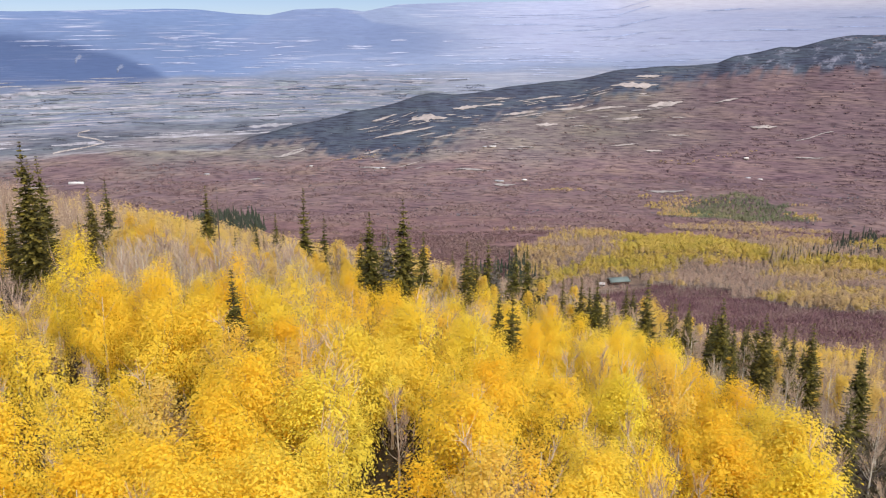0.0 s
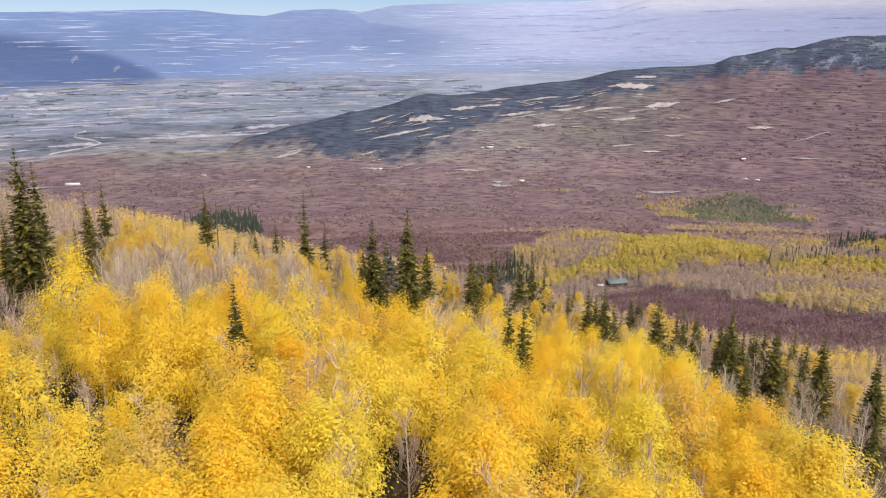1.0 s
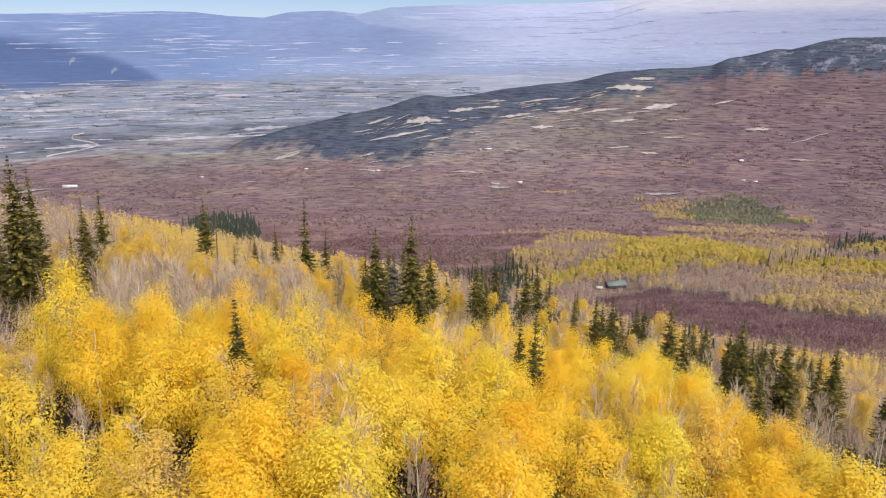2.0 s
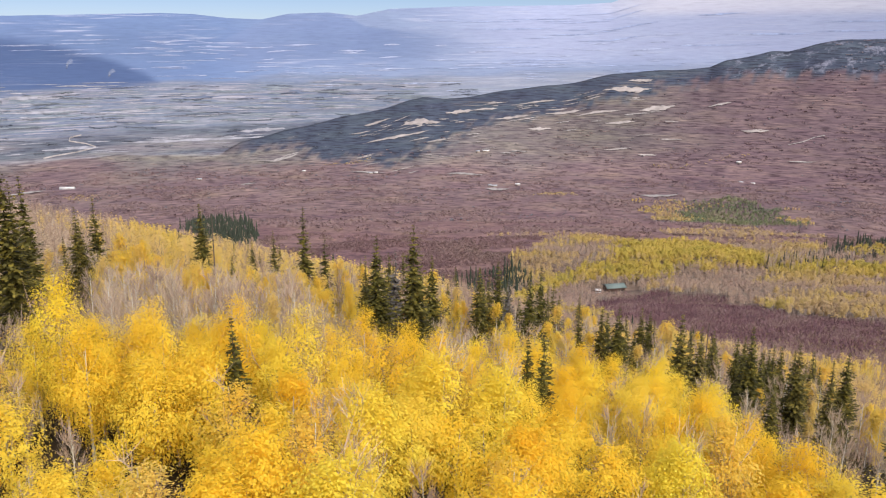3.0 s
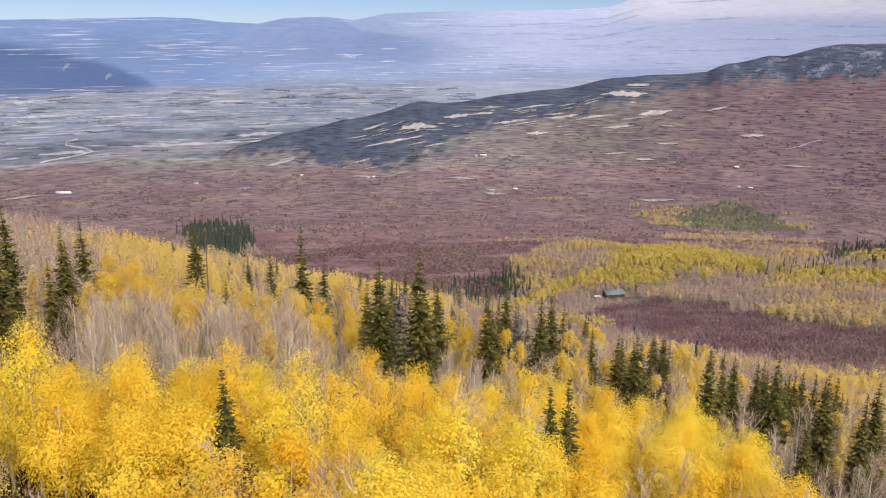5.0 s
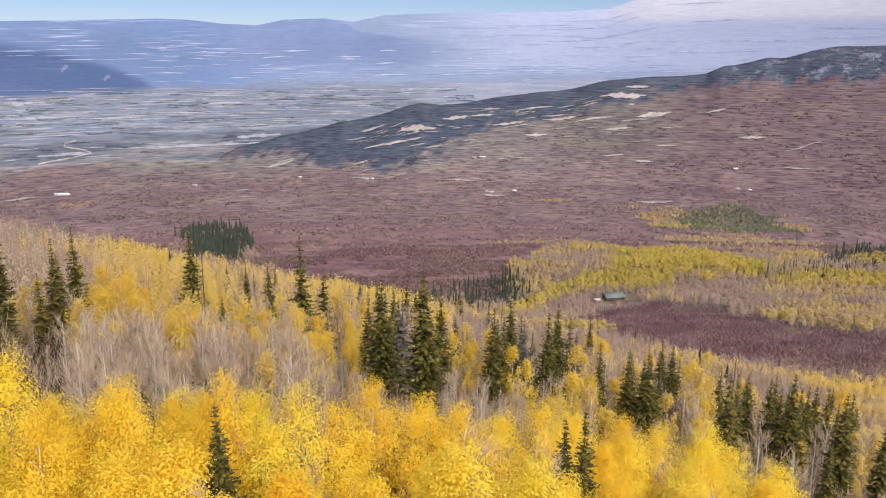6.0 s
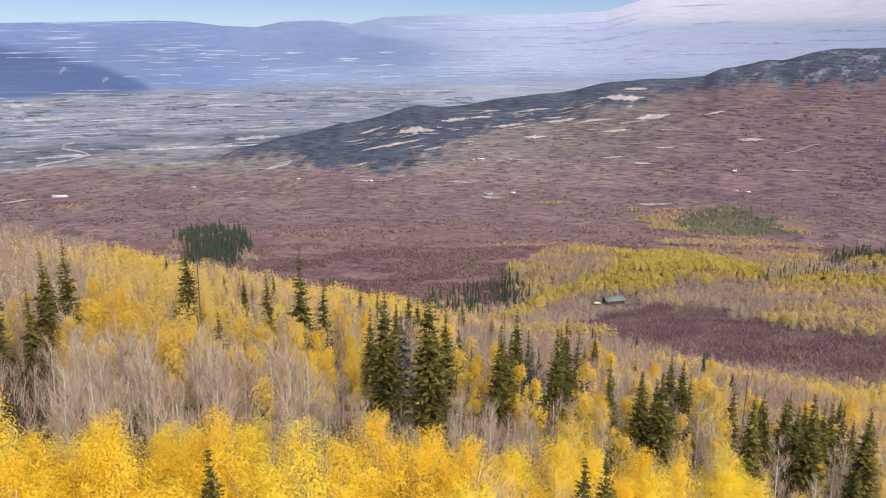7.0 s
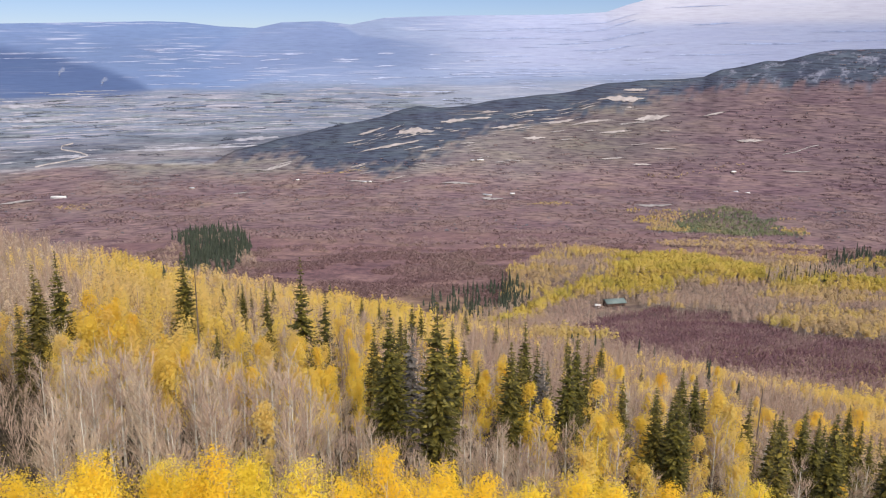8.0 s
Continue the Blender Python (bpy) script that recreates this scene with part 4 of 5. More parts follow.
def far_firs(x, y, height, width, tiers=7):
    """Many small spires in one mesh: ragged skirts on a point."""
    n = len(x)
    h = height * rng.uniform(0.6, 1.2, n)
    z = ground(x, y)
    vs, k = [], 7
    for t in range(tiers):
        f0, f1 = t / tiers * 0.96, min(1.0, (t + 1.7) / tiers)
        r = width / 2 * (1 - t / tiers) ** 0.85
        a = rng.uniform(0, 6.28, (n, 1)) + np.arange(k) * 6.283 / k
        rr = r * rng.uniform(0.6, 1.25, (n, k))
        low = np.stack([x[:, None] + rr * np.cos(a), y[:, None] + rr * np.sin(a), z[:, None] + h[:, None] * (f0 + rng.uniform(-0.03, 0.03, (n, k)))], -1)
        top = np.stack([x, y, z + h * f1], -1)[:, None]
        b = np.roll(low, -1, axis=1)
        mid = (low + b) / 2 * 0.7 + top * 0.3
        vs.append(np.stack([low, mid, np.broadcast_to(top, low.shape)], 2).reshape(-1, 3))
        vs.append(np.stack([mid, b, np.broadcast_to(top, low.shape)], 2).reshape(-1, 3))
    v = np.concatenate(vs)
    return v, np.arange(len(v)).reshape(-1, 3)


def stuff(name, mesh, label, category):
    return tagged(new(name, mesh), label, category, kind="stuff")


SPUR_SCRUB = [(97, 576), (143, 714), (183, 750), (219, 742), (252, 730), (269, 666), (262, 563), (280, 535), (290, 507), (305, 490), (208, 339), (193, 344), (177, 351),
              (154, 351), (141, 368), (121, 380), (110, 416), (105, 498)]
LIME_BELT = [(42, 632), (85, 767), (132, 854), (179, 906), (213, 924), (270, 915), (272, 866), (230, 840), (194, 852), (159, 848), (105, 768), (56, 620)]
CREST_WOOD = [(216, 1015), (289, 1173), (386, 1241), (409, 1179), (413, 1020), (461, 966), (525, 909), (562, 892), (524, 831), (488, 843), (425, 876), (366, 906), (300, 886), (257, 914), (213, 924)]
LOWER_WOOD = [(322, 709), (354, 732), (399, 699), (430, 682), (334, 534), (317, 553), (281, 551), (268, 584)]
GULLY_FIRS = [(60, 745), (62, 880), (102, 887), (95, 774)]
GULLY_EDGE = [(-14, 808), (19, 870), (50, 867), (62, 880), (60, 745), (33, 610), (4, 666)]
FAR_FIRS = [(430, 900), (500, 960), (640, 1060), (800, 1100), (800, 1300), (640, 1250), (540, 1080)]
TALL_ROW = [(400, 905), (452, 940), (580, 1010), (676, 1078), (780, 1140)]
GREEN_GROVE = [(715, 2681), (831, 2716), (1063, 2758), (1102, 2633), (1197, 2568), (1075, 2308), (951, 2284), (794, 2219), (600, 1950), (644, 2378)]
DARK_GROVE = [(-430, 1380), (-560, 1720), (-690, 2230), (-640, 2330), (-545, 2110), (-400, 1640), (-320, 1370), (-290, 1190), (-272, 1050), (-290, 1023), (-318, 1060), (-374, 1210)]
DARK_GROVE_FOOT = [(-360, 1190), (-345, 1420), (-300, 1330), (-250, 1000), (-268, 950), (-312, 1000)]
PALE_BELT = [(95, 1287), (122, 1279), (208, 1300), (260, 1230), (330, 1215)]

# woods between the slope and the ridge
GOLD_FAR, STEM_FAR, TWIG_FAR, TWIG_MASS, HILL_MASS = [], [], [], [], []
for y0, y1, gap, leaves, size, twigs, thick, tall in ((118, 205, 3.3, 540, 0.215, 34, 0.036, 9.6), (205, 300, 3.9, 300, 0.32, 26, 0.055, 8.6), (300, 480, 5.0, 100, 0.64, 16, 0.09, 9.0)):
    x, y = scatter(-290, 310, y0, y1, gap)
    open_ground = (y > 265 + 0.6 * np.maximum(0, x + 40)) & (x < 60)
    open_ground |= ragged(SPUR_SCRUB, x, y, 12) | ((y < 132) & (rng.random(len(x)) < 0.5)) | ((x < 6) & (y < 124))
    x, y = x[~open_ground], y[~open_ground]
    tone = np.where(x < 0, wave(x, y, 17, 11), wave(x, y, 26, 4)) + 0.6 * wave(x, y, 60, 5) + rng.normal(size=len(x)) * 0.14
    leafy = tone > np.where(x < 0, -0.27 + 1.2 * step(-0.36, -0.46, x / y), 0.34 + 0.0012 * (y - 205))
    xl, yl, xb, yb = x[leafy], y[leafy], x[~leafy], y[~leafy]
    GOLD_FAR.append(plume_crowns(xl, yl, tall, 3.9, leaves, size, 0.14))
    STEM_FAR.append(far_stems(xl, yl, 8, 0.10))
    TWIG_FAR.append(far_twigs(xb, yb, tall - 0.5, 3.6, twigs, thick))
    for side, crowns in ((xb < 0, HILL_MASS), (xb >= 0, TWIG_MASS)):
        crowns.append(plume_crowns(xb[side], yb[side], tall - 0.2, 3.8, leaves // 5, size * 0.8, 0.2, 6, 2.4))
    STEM_FAR.append(far_stems(np.concatenate([xb, xb + 1.5]), np.concatenate([yb, yb + 0.8]), 8.5, 0.10))

# woods on the far spur and beyond
x, y = scatter(-20, 760, 470, 1320, 7.2)
yard = (np.abs(x - 186 - 0.2 * (y - 815)) < 26) & (y > 740) & (y < 822)
crest = ragged(LIME_BELT, x, y, 10) | ragged(CREST_WOOD, x, y, 18)
scrub = ragged(SPUR_SCRUB, x, y, 20) | (x < 0.24 * y - 128 + 30 * wave(x, y, 60, 2)) | inside(FAR_FIRS, x, y) | yard
wooded = (y < 1150 + 130 * wave(x, y, 110, 6)) & ~scrub & ~crest
x, y = x[wooded], y[wooded]
tone = wave(x, y, 60, 12) + 0.35 * wave(x, y, 26, 2) + rng.normal(size=len(x)) * 0.12
leafy = ((tone > 0.12) & (beside([(113, 560), (150, 760), (230, 850), (330, 760)], x, y) > 40)) | (ragged(LOWER_WOOD, x, y, 14) & (rng.random(len(x)) < 0.8))
SPUR = plume_crowns(x[leafy], y[leafy], 15, 7.0, 110, 0.95, 0.36, 5)
TWIG_MASS.append(plume_crowns(x[~leafy], y[~leafy], 14, 6.6, 84, 0.68, 0.34, 5, 2.2))
STEM_FAR.append(far_stems(np.concatenate([x, x + 2.2]), np.concatenate([y, y + 1.5]), 12, 0.24))
# the bright belts along the spur's crest
x, y = scatter(20, 600, 560, 1330, 6.4)
yard = (np.abs(x - 186) < 24) & (y > 740) & (y < 822)
belt, wood = ragged(LIME_BELT, x, y, 10) & ~yard, ragged(CREST_WOOD, x, y, 18)
thick_wood = belt | wood & (wave(x, y, 25, 7) + rng.normal(size=len(x)) * 0.25 > -0.5)
LIME = plume_crowns(x[thick_wood], y[thick_wood], 13.5, 8.2, 130, 1.02, 0.2, 6)
STEM_FAR.append(far_stems(x[thick_wood], y[thick_wood], 10, 0.26))
# leafless fringe of the dark grove
x, y = scatter(-460, -200, 980, 1560, 9)
k = (beside([(-430, 1560), (-285, 1200), (-245, 1040)], x, y) < 13) | (beside([(-470, 1500), (-400, 1190), (-325, 1000)], x, y) < 11)
k &= rng.random(len(x)) < 0.55
k |= inside(DARK_GROVE, x, y) & (wave(x, y, 45, 7) + rng.normal(size=len(x)) * 0.2 > 0.75)
TWIG_MASS.append(plume_crowns(x[k], y[k], 11, 7, 60, 0.9, 0.2, 5, 2.2))
STEM_FAR.append(far_stems(x[k], y[k], 10, 0.3))
# pale woods above the crest, and the tall grey row
x, y = scatter(60, 900, 1180, 1950, 11)
k = (beside(PALE_BELT, x, y) < 15 + 8 * wave(x, y, 30, 4)) | (inside([(330, 1200), (420, 1240), (560, 1160), (640, 1290), (800, 1600), (700, 1900), (480, 1600)], x, y) & (wave(x, y, 70, 3) > -0.15))
half = rng.random(len(x)) < 0.4
SPUR = joined([SPUR, plume_crowns(x[k & half], y[k & half], 11, 9, 60, 1.3, 0.25, 5)])
TWIG_MASS.append(plume_crowns(x[k & ~half], y[k & ~half], 10, 9, 60, 1.1, 0.2, 5, 2.2))
STEM_FAR.append(far_stems(x[k], y[k], 9, 0.3))
x, y = scatter(380, 800, 860, 1200, 7)
k = beside(TALL_ROW, x, y) < 22 + 10 * wave(x, y, 30, 2)
x, y = x[k], y[k]
STEM_FAR.append(far_stems(x, y, 22, 0.6))
gold = (x > 520) & (rng.random(len(x)) < 0.7)
LIME = joined([LIME, plume_crowns(x[gold], y[gold], 23, 6, 70, 1.1, 0.62, 5)])
TWIG_MASS.append(plume_crowns(x[~gold], y[~gold], 22, 5.5, 50, 0.8, 0.5, 5, 2.2))
for gx, gy, wx, wy in ((1180, 3423, 170, 25), (1000, 3450, 60, 20), (-1290, 2890, 70, 60), (-420, 3830, 120, 30), (430, 2850, 90, 60)):
    x, y = scatter(gx - wx, gx + wx, gy - wy, gy + wy, 17)
    k = (((x - gx) / wx) ** 2 + ((y - gy) / wy) ** 2 < 1) & (rng.random(len(x)) < 0.7)
    SPUR = joined([SPUR, far_crowns(x[k], y[k], 6, 16, 14, 3.0, 0.0)])
xg, yg = scatter(560, 1300, 1900, 2850, 13)
k = inside(GREEN_GROVE, xg + 60 * wave(xg, yg, 90, 2), yg + 120 * wave(xg, yg, 70, 5)) & (rng.random(len(xg)) < 0.85)
xg, yg = xg[k], yg[k]
still_green = (np.abs(xg - 0.39 * yg) / 200 + 0.5 * wave(xg, yg, 90, 6) + rng.normal(size=len(xg)) * 0.15 < 0.85)
GREEN = plume_crowns(xg[still_green], yg[still_green], 15, 12, 70, 1.9, 0.15, 5)
SPUR = joined([SPUR, plume_crowns(xg[~still_green], yg[~still_green], 15, 11, 60, 1.8, 0.3, 5)])
STEM_FAR.append(far_stems(xg, yg - 6, 11, 0.5))
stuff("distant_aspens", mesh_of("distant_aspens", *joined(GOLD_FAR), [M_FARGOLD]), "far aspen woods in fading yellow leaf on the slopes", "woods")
stuff("spur_aspens", mesh_of("spur_aspens", *SPUR, [M_SPURGOLD]), "pale yellow aspen woods on the far spur", "woods")
stuff("aspen_belt", mesh_of("aspen_belt", *LIME, [M_LIME]), "bright yellow-green aspen belt along a spur crest", "woods")
stuff("green_grove", mesh_of("green_grove", *GREEN, [M_GREEN]), "still green aspen grove amid purple scrub", "woods")
stuff("distant_bare_aspens", mesh_of("distant_bare_aspens", *joined(TWIG_FAR), [M_FARTWIG]), "far leafless aspen woods with pinkish grey twigs", "woods")
stuff("distant_twig_tops", mesh_of("distant_twig_tops", *joined(TWIG_MASS), [M_FARTWIG]), "fine pinkish grey crowns of far leafless aspens", "woods")
stuff("hill_twig_tops", mesh_of("hill_twig_tops", *joined(HILL_MASS), [M_HILLTWIG]), "pale straw-grey crowns of leafless hillside aspens", "woods")
stuff("distant_aspen_stems", mesh_of("distant_aspen_stems", *joined(STEM_FAR), [M_STEM]), "pale far aspen stems standing close together", "woods")

# far firs
FIRS_FAR = []
for poly, gap, h, w in ((GULLY_FIRS, 5.5, 19, 6.5), (GULLY_EDGE, 9.5, 15, 4.2), (FAR_FIRS, 12, 15, 5.5), (DARK_GROVE, 13, 21, 7.5), (DARK_GROVE_FOOT, 7.5, 24, 7)):
    xs, ys = [p[0] for p in poly], [p[1] for p in poly]
    x, y = scatter(min(xs), max(xs), min(ys), max(ys), gap)
    k = inside(poly, x + 14 * wave(x, y, 40, 1), y + 30 * wave(x, y, 35, 4)) & (rng.random(len(x)) < 0.35 + 0.5 * step(-0.4, 0.3, wave(x, y, 18, 2)))
    x, y = x[k], y[k]
    mid = np.exp(-((x - np.mean(xs)) / (0.33 * (max(xs) - min(xs)))) ** 2)
    uneven = 0.7 + 0.65 * rng.random(len(x)) if h < 20 else 0.4 + 1.25 * rng.random(len(x)) ** 1.6
    FIRS_FAR.append(far_firs(x, y, h * (0.6 + 0.5 * mid + 0.4 * wave(x, y, 22, 3)) * uneven, w))
x, y = scatter(380, 800, 860, 1200, 9)
k = (beside(TALL_ROW, x, y) < 20) & (rng.random(len(x)) < 0.45)
FIRS_FAR.append(far_firs(x[k], y[k], 19, 4.5))
x, y = scatter(-220, 260, 205, 640, 30)
k = (rng.random(len(x)) < 0.4) & ~ragged(SPUR_SCRUB, x, y, 18)
FIRS_FAR.append(far_firs(x[k], y[k], 12, 3.4))
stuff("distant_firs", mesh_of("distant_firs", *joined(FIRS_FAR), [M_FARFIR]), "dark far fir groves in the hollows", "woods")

# oak scrub: low rounded clumps
x, y = scatter(90, 320, 335, 770, 3.4)
k = ragged(SPUR_SCRUB, x, y, 20)
clumps = [plume_crowns(x[k], y[k], 6.2, 4.6, 17, 0.66, 0.0, 4, 1.8)]
v, f = far_twigs(x[k], y[k], 6.2, 4.0, 11, 0.13)
clumps.append((v, np.concatenate([f[:, [0, 1, 2]], f[:, [0, 2, 3]]])))
stuff("oak_scrub", mesh_of("oak_scrub", *joined(clumps), [M_SCRUB]), "deep purple leafless oak scrub on the spur", "scrub")
x, y = scatter(-460, 1000, 640, 1500, 8)
k = ~ragged(SPUR_SCRUB, x, y, 18) & ((x < 0.24 * y - 128) | (y > 1150)) & (wave(x, y, 70, 9) + 0.5 * wave(x, y, 23, 3) > -0.35 + 0.0004 * (y - 640)) & (rng.random(len(x)) < 0.9 * step(1500, 1000, y))
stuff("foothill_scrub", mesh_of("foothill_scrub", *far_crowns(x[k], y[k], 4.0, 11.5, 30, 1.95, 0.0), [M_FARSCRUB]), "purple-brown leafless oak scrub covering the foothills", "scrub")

x, y = scatter(-2200, 2200, 1480, 3950, 23)
k = (wave(x, y, 150, 9) + 0.6 * wave(x, y, 52, 3) + 0.35 * rng.normal(size=len(x)) > 0.05) & ~inside(GREEN_GROVE, x, y) & (rng.random(len(x)) < step(4300, 2600, y))
stuff("hill_thickets", mesh_of("hill_thickets", *far_crowns(x[k], y[k], 2.4, 34.0, 16, 5.6, 0.0), [M_THICKET]), "dark oak thickets dotting the lower slopes", "scrub")

# leafless brushwood crowded between the trees of the hollow
x, y = scatter(-75, 62, 70, 128, 2.0)
k = (x < 8) | (y > 88)
stuff("brushwood", mesh_of("brushwood", *far_twigs(x[k], y[k], 4.2, 3.0, 26, 0.022), [M_TWIG]), "grey-brown leafless brushwood beneath bare aspens", "undergrowth")

# undergrowth beneath the near trees
x, y = scatter(-75, 60, 26, 122, 2.2)
stuff("undergrowth", mesh_of("undergrowth", *far_crowns(x, y, 1.5, 2.4, 34, 0.34, 0.0), [M_UNDER]), "dark brown undergrowth beneath the aspens", "undergrowth")


# ---- fields, tracks and buildings far off ----
def field_patch(deg, r, wide, deep, n=40, k=7):
    """A patch that lies on the ground, with a wandering outline."""
    u, v = np.meshgrid(np.linspace(-1, 1, n), np.linspace(-1, 1, k))
    edge = wave(u * 9 + v * 2, v * 3 + deg * 5, 1.0, r) + 0.6 * wave(u * 23, v * 5 + deg, 1.0, r + 3)
    taper = (1 - 0.9 * np.abs(u) ** 2.2) * (1 + 0.32 * edge)
    a = np.radians(deg + (u * (1 + 0.12 * edge * v) + 0.22 * v * np.sin(deg * 7)) * wide / 2)
    rr = r + v * deep * 0.3 * taper + deep * 0.12 * u * np.sin(r) + deep * 0.14 * wave(u * 6, deg + u, 1.0, r)
    x, y = rr * np.sin(a), rr * np.cos(a)
    i = np.arange(n * k).reshape(k, n)
    f = np.stack([i[:-1, :-1], i[:-1, 1:], i[1:, 1:], i[1:, :-1]], -1).reshape(-1, 4)
    return np.stack([x, y, ground(x, y) + 3.0], -1).reshape(-1, 3), f


def hay_field(deg, r, wide, deep, mat, label):
    tagged(new("hay_field", mesh_of("hay_field", *field_patch(deg, r, wide, deep), [mat], True)), label, "field", "fields")


for row in ((-1.1, 4107, 2.4, 104), (-4.2, 4243, 1.6, 43), (1.7, 4206, 1.8, 74), (3.5, 4201, 1.59, 38), (-2.9, 4007, 4, 44), (7.3, 4214, 2.2, 32),
            (5.5, 4089, 2.4, 41), (7.3, 3920, 1.4, 41), (9.1, 4076, 2.4, 37), (13.2, 4213, 2.7, 89), (14.1, 4297, 1.5, 50), (15.3, 4048, 2.3, 73),
            (12.9, 3934, 2, 32), (11, 4030, 2.4, 34), (21.7, 3845, 1.5, 41), (19.3, 4037, 1.5, 22)):
    hay_field(*row, M_TAN, "pale tan mown field on the wooded ridge")
for row in ((-11.2, 4096, 2.8, 45), (1.9, 3496, 2.8, 75), (15.8, 2992, 2.4, 90), (-14.1, 3357, 2.4, 61), (-4.9, 3622, 2.4, 50), (-27.3, 3459, 2.2, 42),
            (4.4, 3116, 1.6, 60), (21.3, 3454, 2.3, 20), (24.7, 3642, 1.8, 12)):
    hay_field(*row, M_DIRT, "pale bare clearing among the oak scrub")
for row in ((-16.7, 4436, 8.4, 11), (-12.2, 4456, 3.1, 14), (-13, 4489, 3.5, 9), (-21.2, 4527, 3.3, 9), (-16.6, 4540, 3.8, 9), (-25.8, 4536, 3.9, 15),
            (-26.3, 4581, 4.2, 16), (-23.5, 4550, 2.2, 9)):
    hay_field(*row, M_GREYTAN, "long pale farm field on the valley floor")


for k in range(80):
    deg = -5.5 + 22 * random.random() ** 1.1
    r = 4300 - 620 * random.random() ** 1.2 - 9 * abs(deg - 6)
    hay_field(deg, r, random.uniform(0.35, 1.7), random.uniform(7, 20), random.choice((M_TAN, M_DIRT)), "thin pale strip of dry grass on the ridge")


def strips(name, count, deg0, deg1, r0, r1, wide, deep, mat, label):
    """Many narrow fields too far off to count."""
    made = [field_patch(random.uniform(deg0, deg1), random.uniform(r0, r1), random.uniform(*wide), random.uniform(*deep), 22, 3) for _ in range(count)]
    stuff(name, mesh_of(name, *joined(made), [mat], True), label, "fields")


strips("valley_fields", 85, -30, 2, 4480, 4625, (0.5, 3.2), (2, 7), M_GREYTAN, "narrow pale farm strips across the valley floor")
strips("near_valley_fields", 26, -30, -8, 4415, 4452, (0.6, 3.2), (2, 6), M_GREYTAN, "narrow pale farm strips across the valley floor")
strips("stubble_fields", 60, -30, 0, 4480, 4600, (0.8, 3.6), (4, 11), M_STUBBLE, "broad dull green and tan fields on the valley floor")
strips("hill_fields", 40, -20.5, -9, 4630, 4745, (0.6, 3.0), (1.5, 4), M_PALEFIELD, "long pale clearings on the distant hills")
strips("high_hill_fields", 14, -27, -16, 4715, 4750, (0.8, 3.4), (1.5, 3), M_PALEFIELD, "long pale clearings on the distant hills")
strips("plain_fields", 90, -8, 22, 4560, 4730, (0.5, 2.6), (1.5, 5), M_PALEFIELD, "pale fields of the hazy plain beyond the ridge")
strips("plain_ledges", 40, 0, 29, 4640, 4800, (1.0, 6.0), (1.5, 4), M_LEDGE, "ledges of the far tableland, coloured haze-blue")
# hedges and tree rows of the farmland
rows_x, rows_y = [], []
for _ in range(120):
    a0, r0, n = random.uniform(-30, 3), random.uniform(4415, 4610), random.randint(6, 26)
    a = np.radians(a0 + np.arange(n) * 0.075 + rng.normal(size=n) * 0.03)
    r = r0 + rng.normal(size=n) * 0.9 + np.arange(n) * random.uniform(-0.3, 0.3)
    rows_x.append(r * np.sin(a))
    rows_y.append(r * np.cos(a))
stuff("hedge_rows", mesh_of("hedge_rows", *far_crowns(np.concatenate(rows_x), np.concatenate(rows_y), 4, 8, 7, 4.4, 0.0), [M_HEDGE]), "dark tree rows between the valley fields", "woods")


def track(points, width):
    """A dirt road laid over the ground along a line of points."""
    p = np.array(points, float)
    t = np.linspace(0, len(p) - 1, len(p) * 8)
    x, y = (np.interp(t, np.arange(len(p)), p[:, i]) for i in range(2))
    d = np.stack([np.gradient(x), np.gradient(y)], -1)
    d /= np.linalg.norm(d, axis=1)[:, None]
    s = np.stack([-d[:, 1], d[:, 0]], -1) * width / 2
    e = np.stack([np.stack([x, y], -1) - s, np.stack([x, y], -1) + s], 1).reshape(-1, 2)
    z = ground(e[:, 0], e[:, 1]) + 3.0
    i = np.arange(len(t) - 1)[:, None] * 2
    tagged(new("dirt_road", mesh_of("dirt_road", np.column_stack([e, z]), i + np.array([[0, 1, 3, 2]]), [M_DIRT], True)),
           "pale winding dirt road on the valley edge", "road", kind="structure")


track([(-1937, 3960), (-1886, 3990), (-1811, 4030), (-1737, 4071), (-1723, 4080), (-1763, 4072), (-1841, 4047), (-1838, 4057), (-1792, 4083)], 3)
track([(-836, 3965), (-783, 4030), (-749, 4045), (-698, 4048)], 9)
track([(1509, 3426), (1566, 3421), (1617, 3430), (1663, 3426)], 4)


def prism(x0, x1, y0, y1, z0, z1):
    v = [(x, y, z) for z in (z0, z1) for y in (y0, y1) for x in (x0, x1)]
    return np.array(v, float), np.array([(0, 2, 3, 1), (4, 5, 7, 6), (0, 1, 5, 4), (2, 6, 7, 3), (0, 4, 6, 2), (1, 3, 7, 5)])


def gable(w, d, z, rise, over):
    """A pitched roof with a thickness of a quarter metre."""
    v = []
    for k in (0, 0.25):
        for x in (-w / 2 - over, w / 2 + over):
            v += [(x, -d / 2 - over, z + k - 0.2), (x, 0, z + rise + k), (x, d / 2 + over, z + k - 0.2)]
    f = [(0, 1, 4, 3), (1, 2, 5, 4), (6, 9, 10, 7), (7, 10, 11, 8), (0, 3, 9, 6), (2, 8, 11, 5), (0, 6, 7, 1), (1, 7, 8, 2), (3, 4, 10, 9), (4, 5, 11, 10)]
    return np.array(v, float), np.array(f)


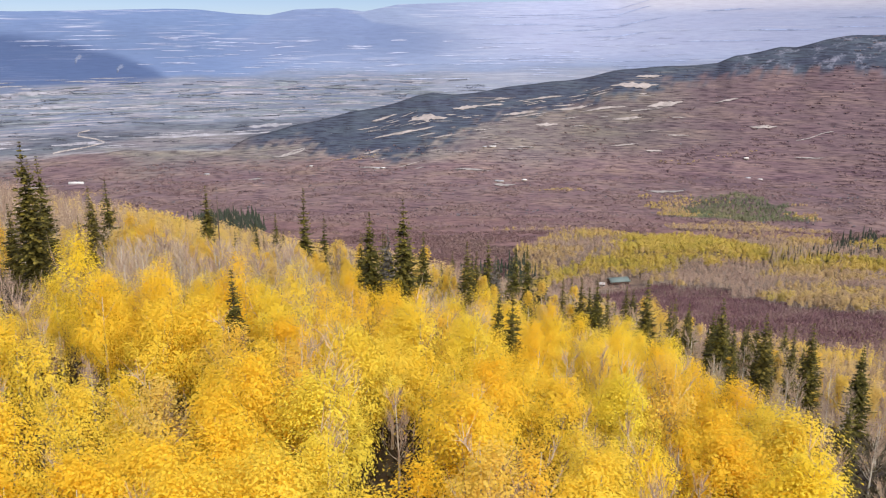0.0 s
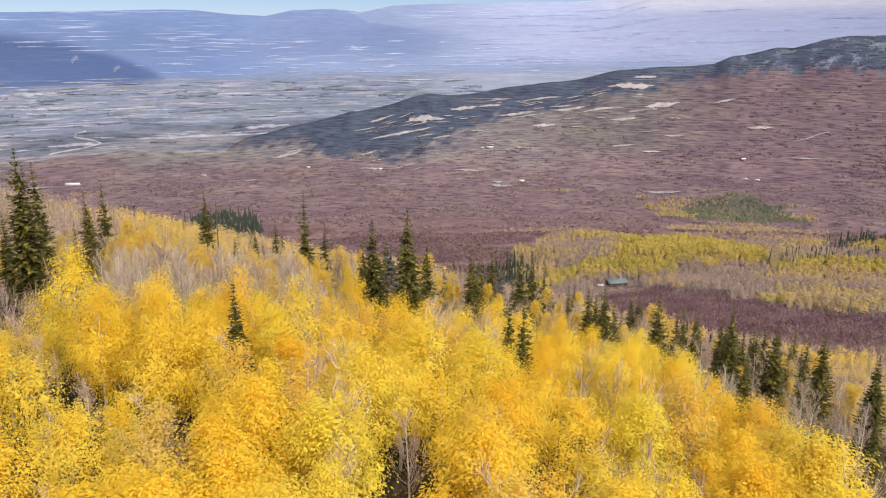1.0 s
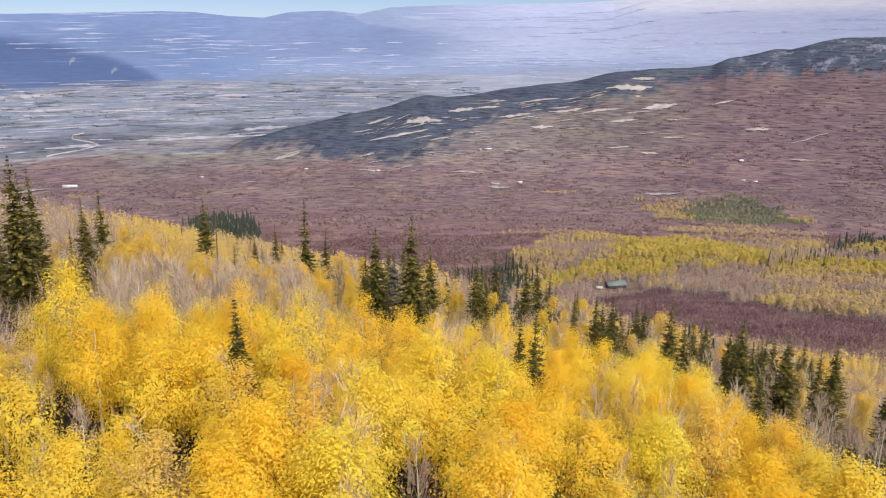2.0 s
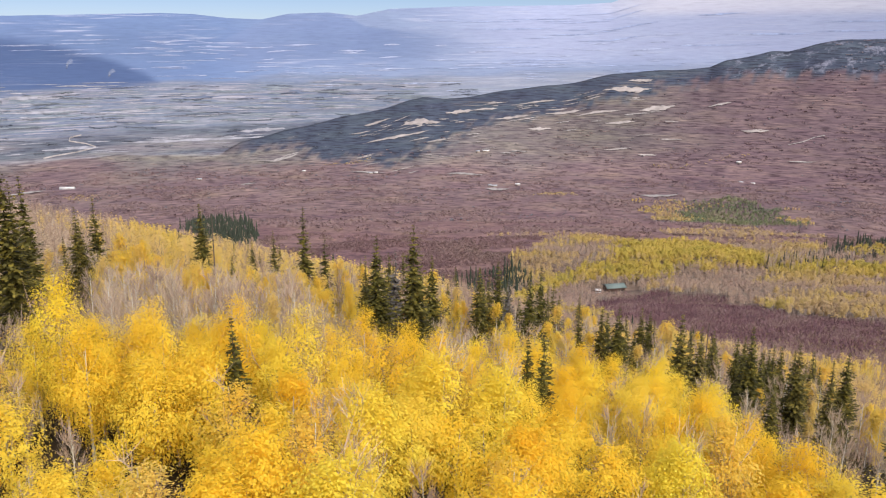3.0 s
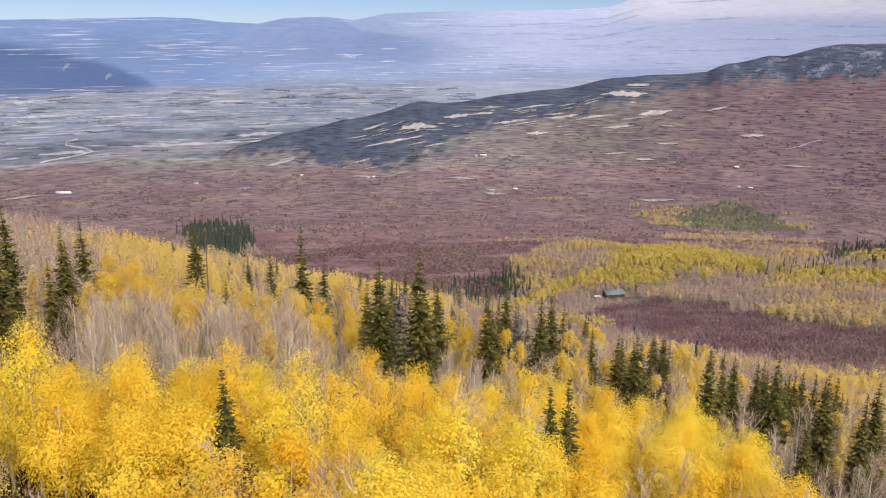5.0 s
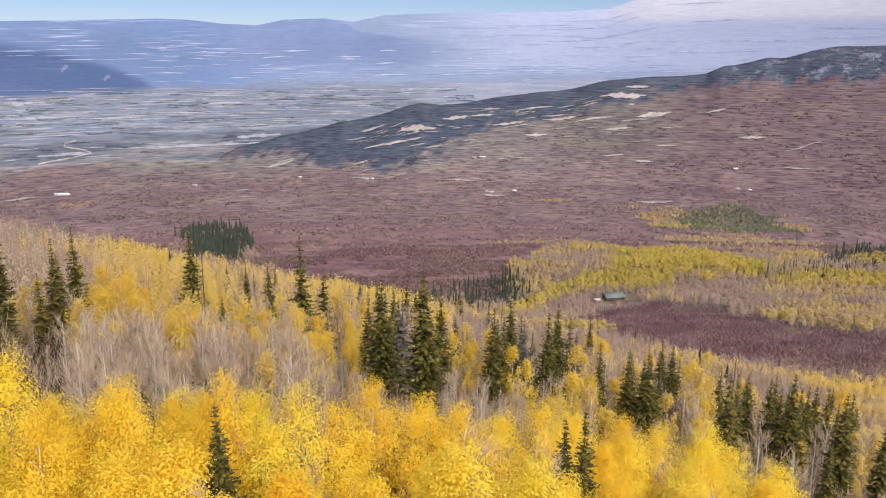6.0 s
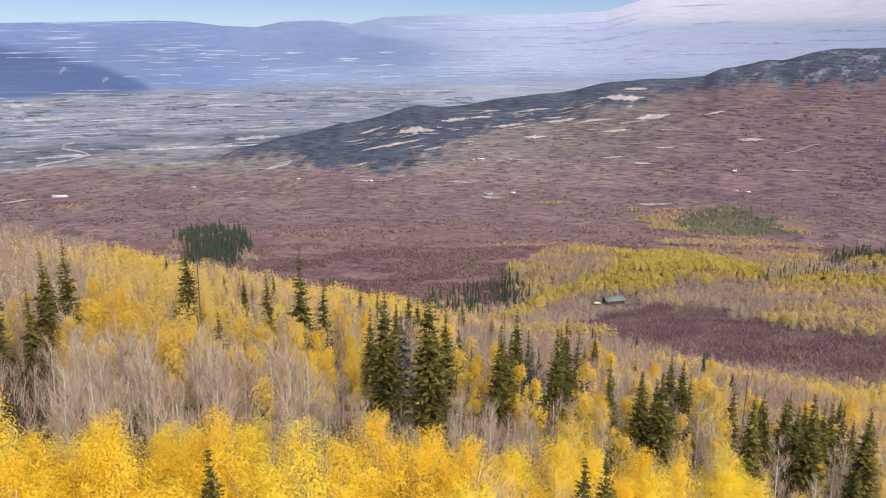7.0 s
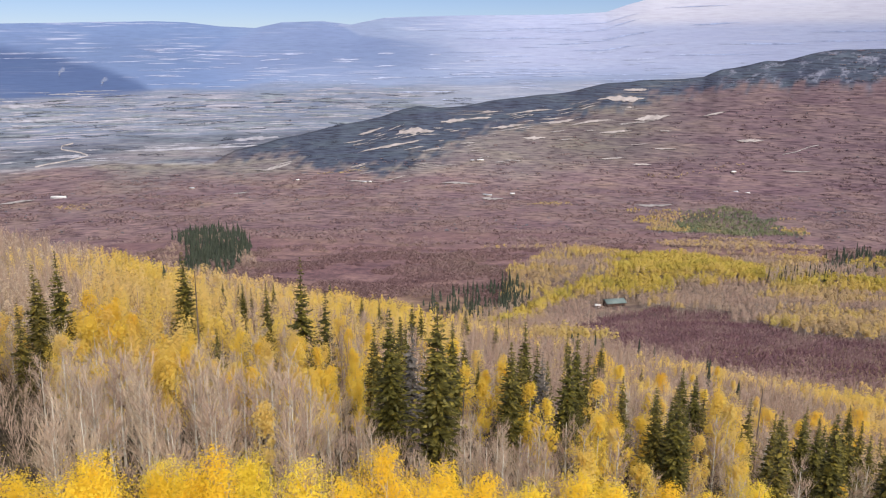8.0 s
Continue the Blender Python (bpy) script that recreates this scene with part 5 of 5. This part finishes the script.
def house(x, y, w, d, h, turn, wall, roof, label, porch=False):
    ob = thing("house", label, "house", "" if porch else "far houses")
    part("wall", mesh_of("wall", *prism(-w / 2, w / 2, -d / 2, d / 2, -1.5, h), [wall]), ob)
    roof_part = part("roof", mesh_of("roof", *gable(w, d, h, d * (0.24 if porch else 0.3), 0.7 if not porch else 1.6), [roof]), ob)
    part("door", mesh_of("door", *prism(-0.5, 0.5, -d / 2 - 0.05, -d / 2 + 0.02, 0, 2.1), [M_LOG]), ob)
    for k in (-0.34, -0.2, 0.2, 0.34):
        part("window", mesh_of("window", *prism(k * w - 0.7, k * w + 0.7, -d / 2 - 0.04, -d / 2 + 0.02, 0.9, 2.3), [M_GLASS]), ob)
    if porch:
        part("porch_deck", mesh_of("porch_deck", *prism(-w / 2, w / 2, -d / 2 - 3, -d / 2 - 0.01, -0.6, -0.3), [M_LOG]), ob)
        for k in range(5):
            px = -w / 2 + 0.3 + k * (w - 0.6) / 4
            part("porch_post", mesh_of("porch_post", *prism(px - 0.15, px + 0.15, -d / 2 - 1.5, -d / 2 - 1.2, -0.3, h), [M_LOG]), ob)
        part("chimney", mesh_of("chimney", *prism(w * 0.2, w * 0.2 + 1.2, -0.6, 0.6, h, h + d * 0.24 + 1.2), [M_TANWALL]), roof_part, "tan stone chimney")
    ob.matrix_basis = pose(x, y, float(ground(x, y)) + 0.6, 0, 0, turn)


house(186, 814, 19, 12, 5.0, 12, M_LOG, M_GREENROOF, "dark log lodge with a green metal roof", True)
house(168, 808, 5, 4, 2.6, -10, M_WHITE, M_WHITE, "small white shed beside the lodge")
for x, y, w, roof in ((324, 3151, 18, M_WHITE), (231, 3158, 24, M_GREYROOF), (215, 3165, 12, M_GREYROOF), (-296, 3579, 22, M_GREYROOF), (-270, 3590, 14, M_WHITE),
                      (1242, 3230, 22, M_GREYROOF), (1287, 3215, 18, M_WHITE), (1282, 3370, 20, M_WHITE), (232, 3728, 30, M_WHITE), (195, 3735, 16, M_GREYROOF),
                      (-603, 3639, 14, M_WHITE), (-1009, 3392, 20, M_GREYROOF)):
    house(x, y, w, 11, 4, 0, M_TANWALL, roof, "small far house amid the scrub")
house(-1446, 3118, 58, 14, 5, 0, M_WHITE, M_WHITE, "long white barn on the lower slope")


def smoke(x, y, h):
    """A thin drifting plume."""
    t = np.linspace(0, 1, 9)
    path = np.stack([x + 30 * t ** 2 + 3 * np.sin(t * 9), y + 0 * t, float(ground(x, y)) + h * t], -1)
    v, f = tube(path, 3, 11, 10)
    v += np.sin(v[:, [2, 0, 1]] * 0.4) * 2.2
    tagged(new("smoke_plume", mesh_of("smoke_plume", v, f, [M_SMOKE], True)), "thin white smoke rising from a valley field", "smoke")


smoke(-1911, 4270, 42)
smoke(-1717, 4318, 36)


# ---- scattered dark trees of the far slopes ----
x, y = scatter(-2300, 2300, 1900, 4360, 34)
r, deg = np.hypot(x, y), np.degrees(np.arctan2(x, y))
few = rng.random(len(x)) < 0.07 + 0.16 * step(0.1, 0.6, wave(x, y, 160, 5))
k = few & (r < 4380)
far_trees = [far_crowns(x[k], y[k], 5, 9, 9, 4.0, 0.0)]
stuff("juniper_scatter", mesh_of("juniper_scatter", *joined(far_trees), [M_JUNIPER]), "dark junipers dotting the far slopes and ridge", "woods")
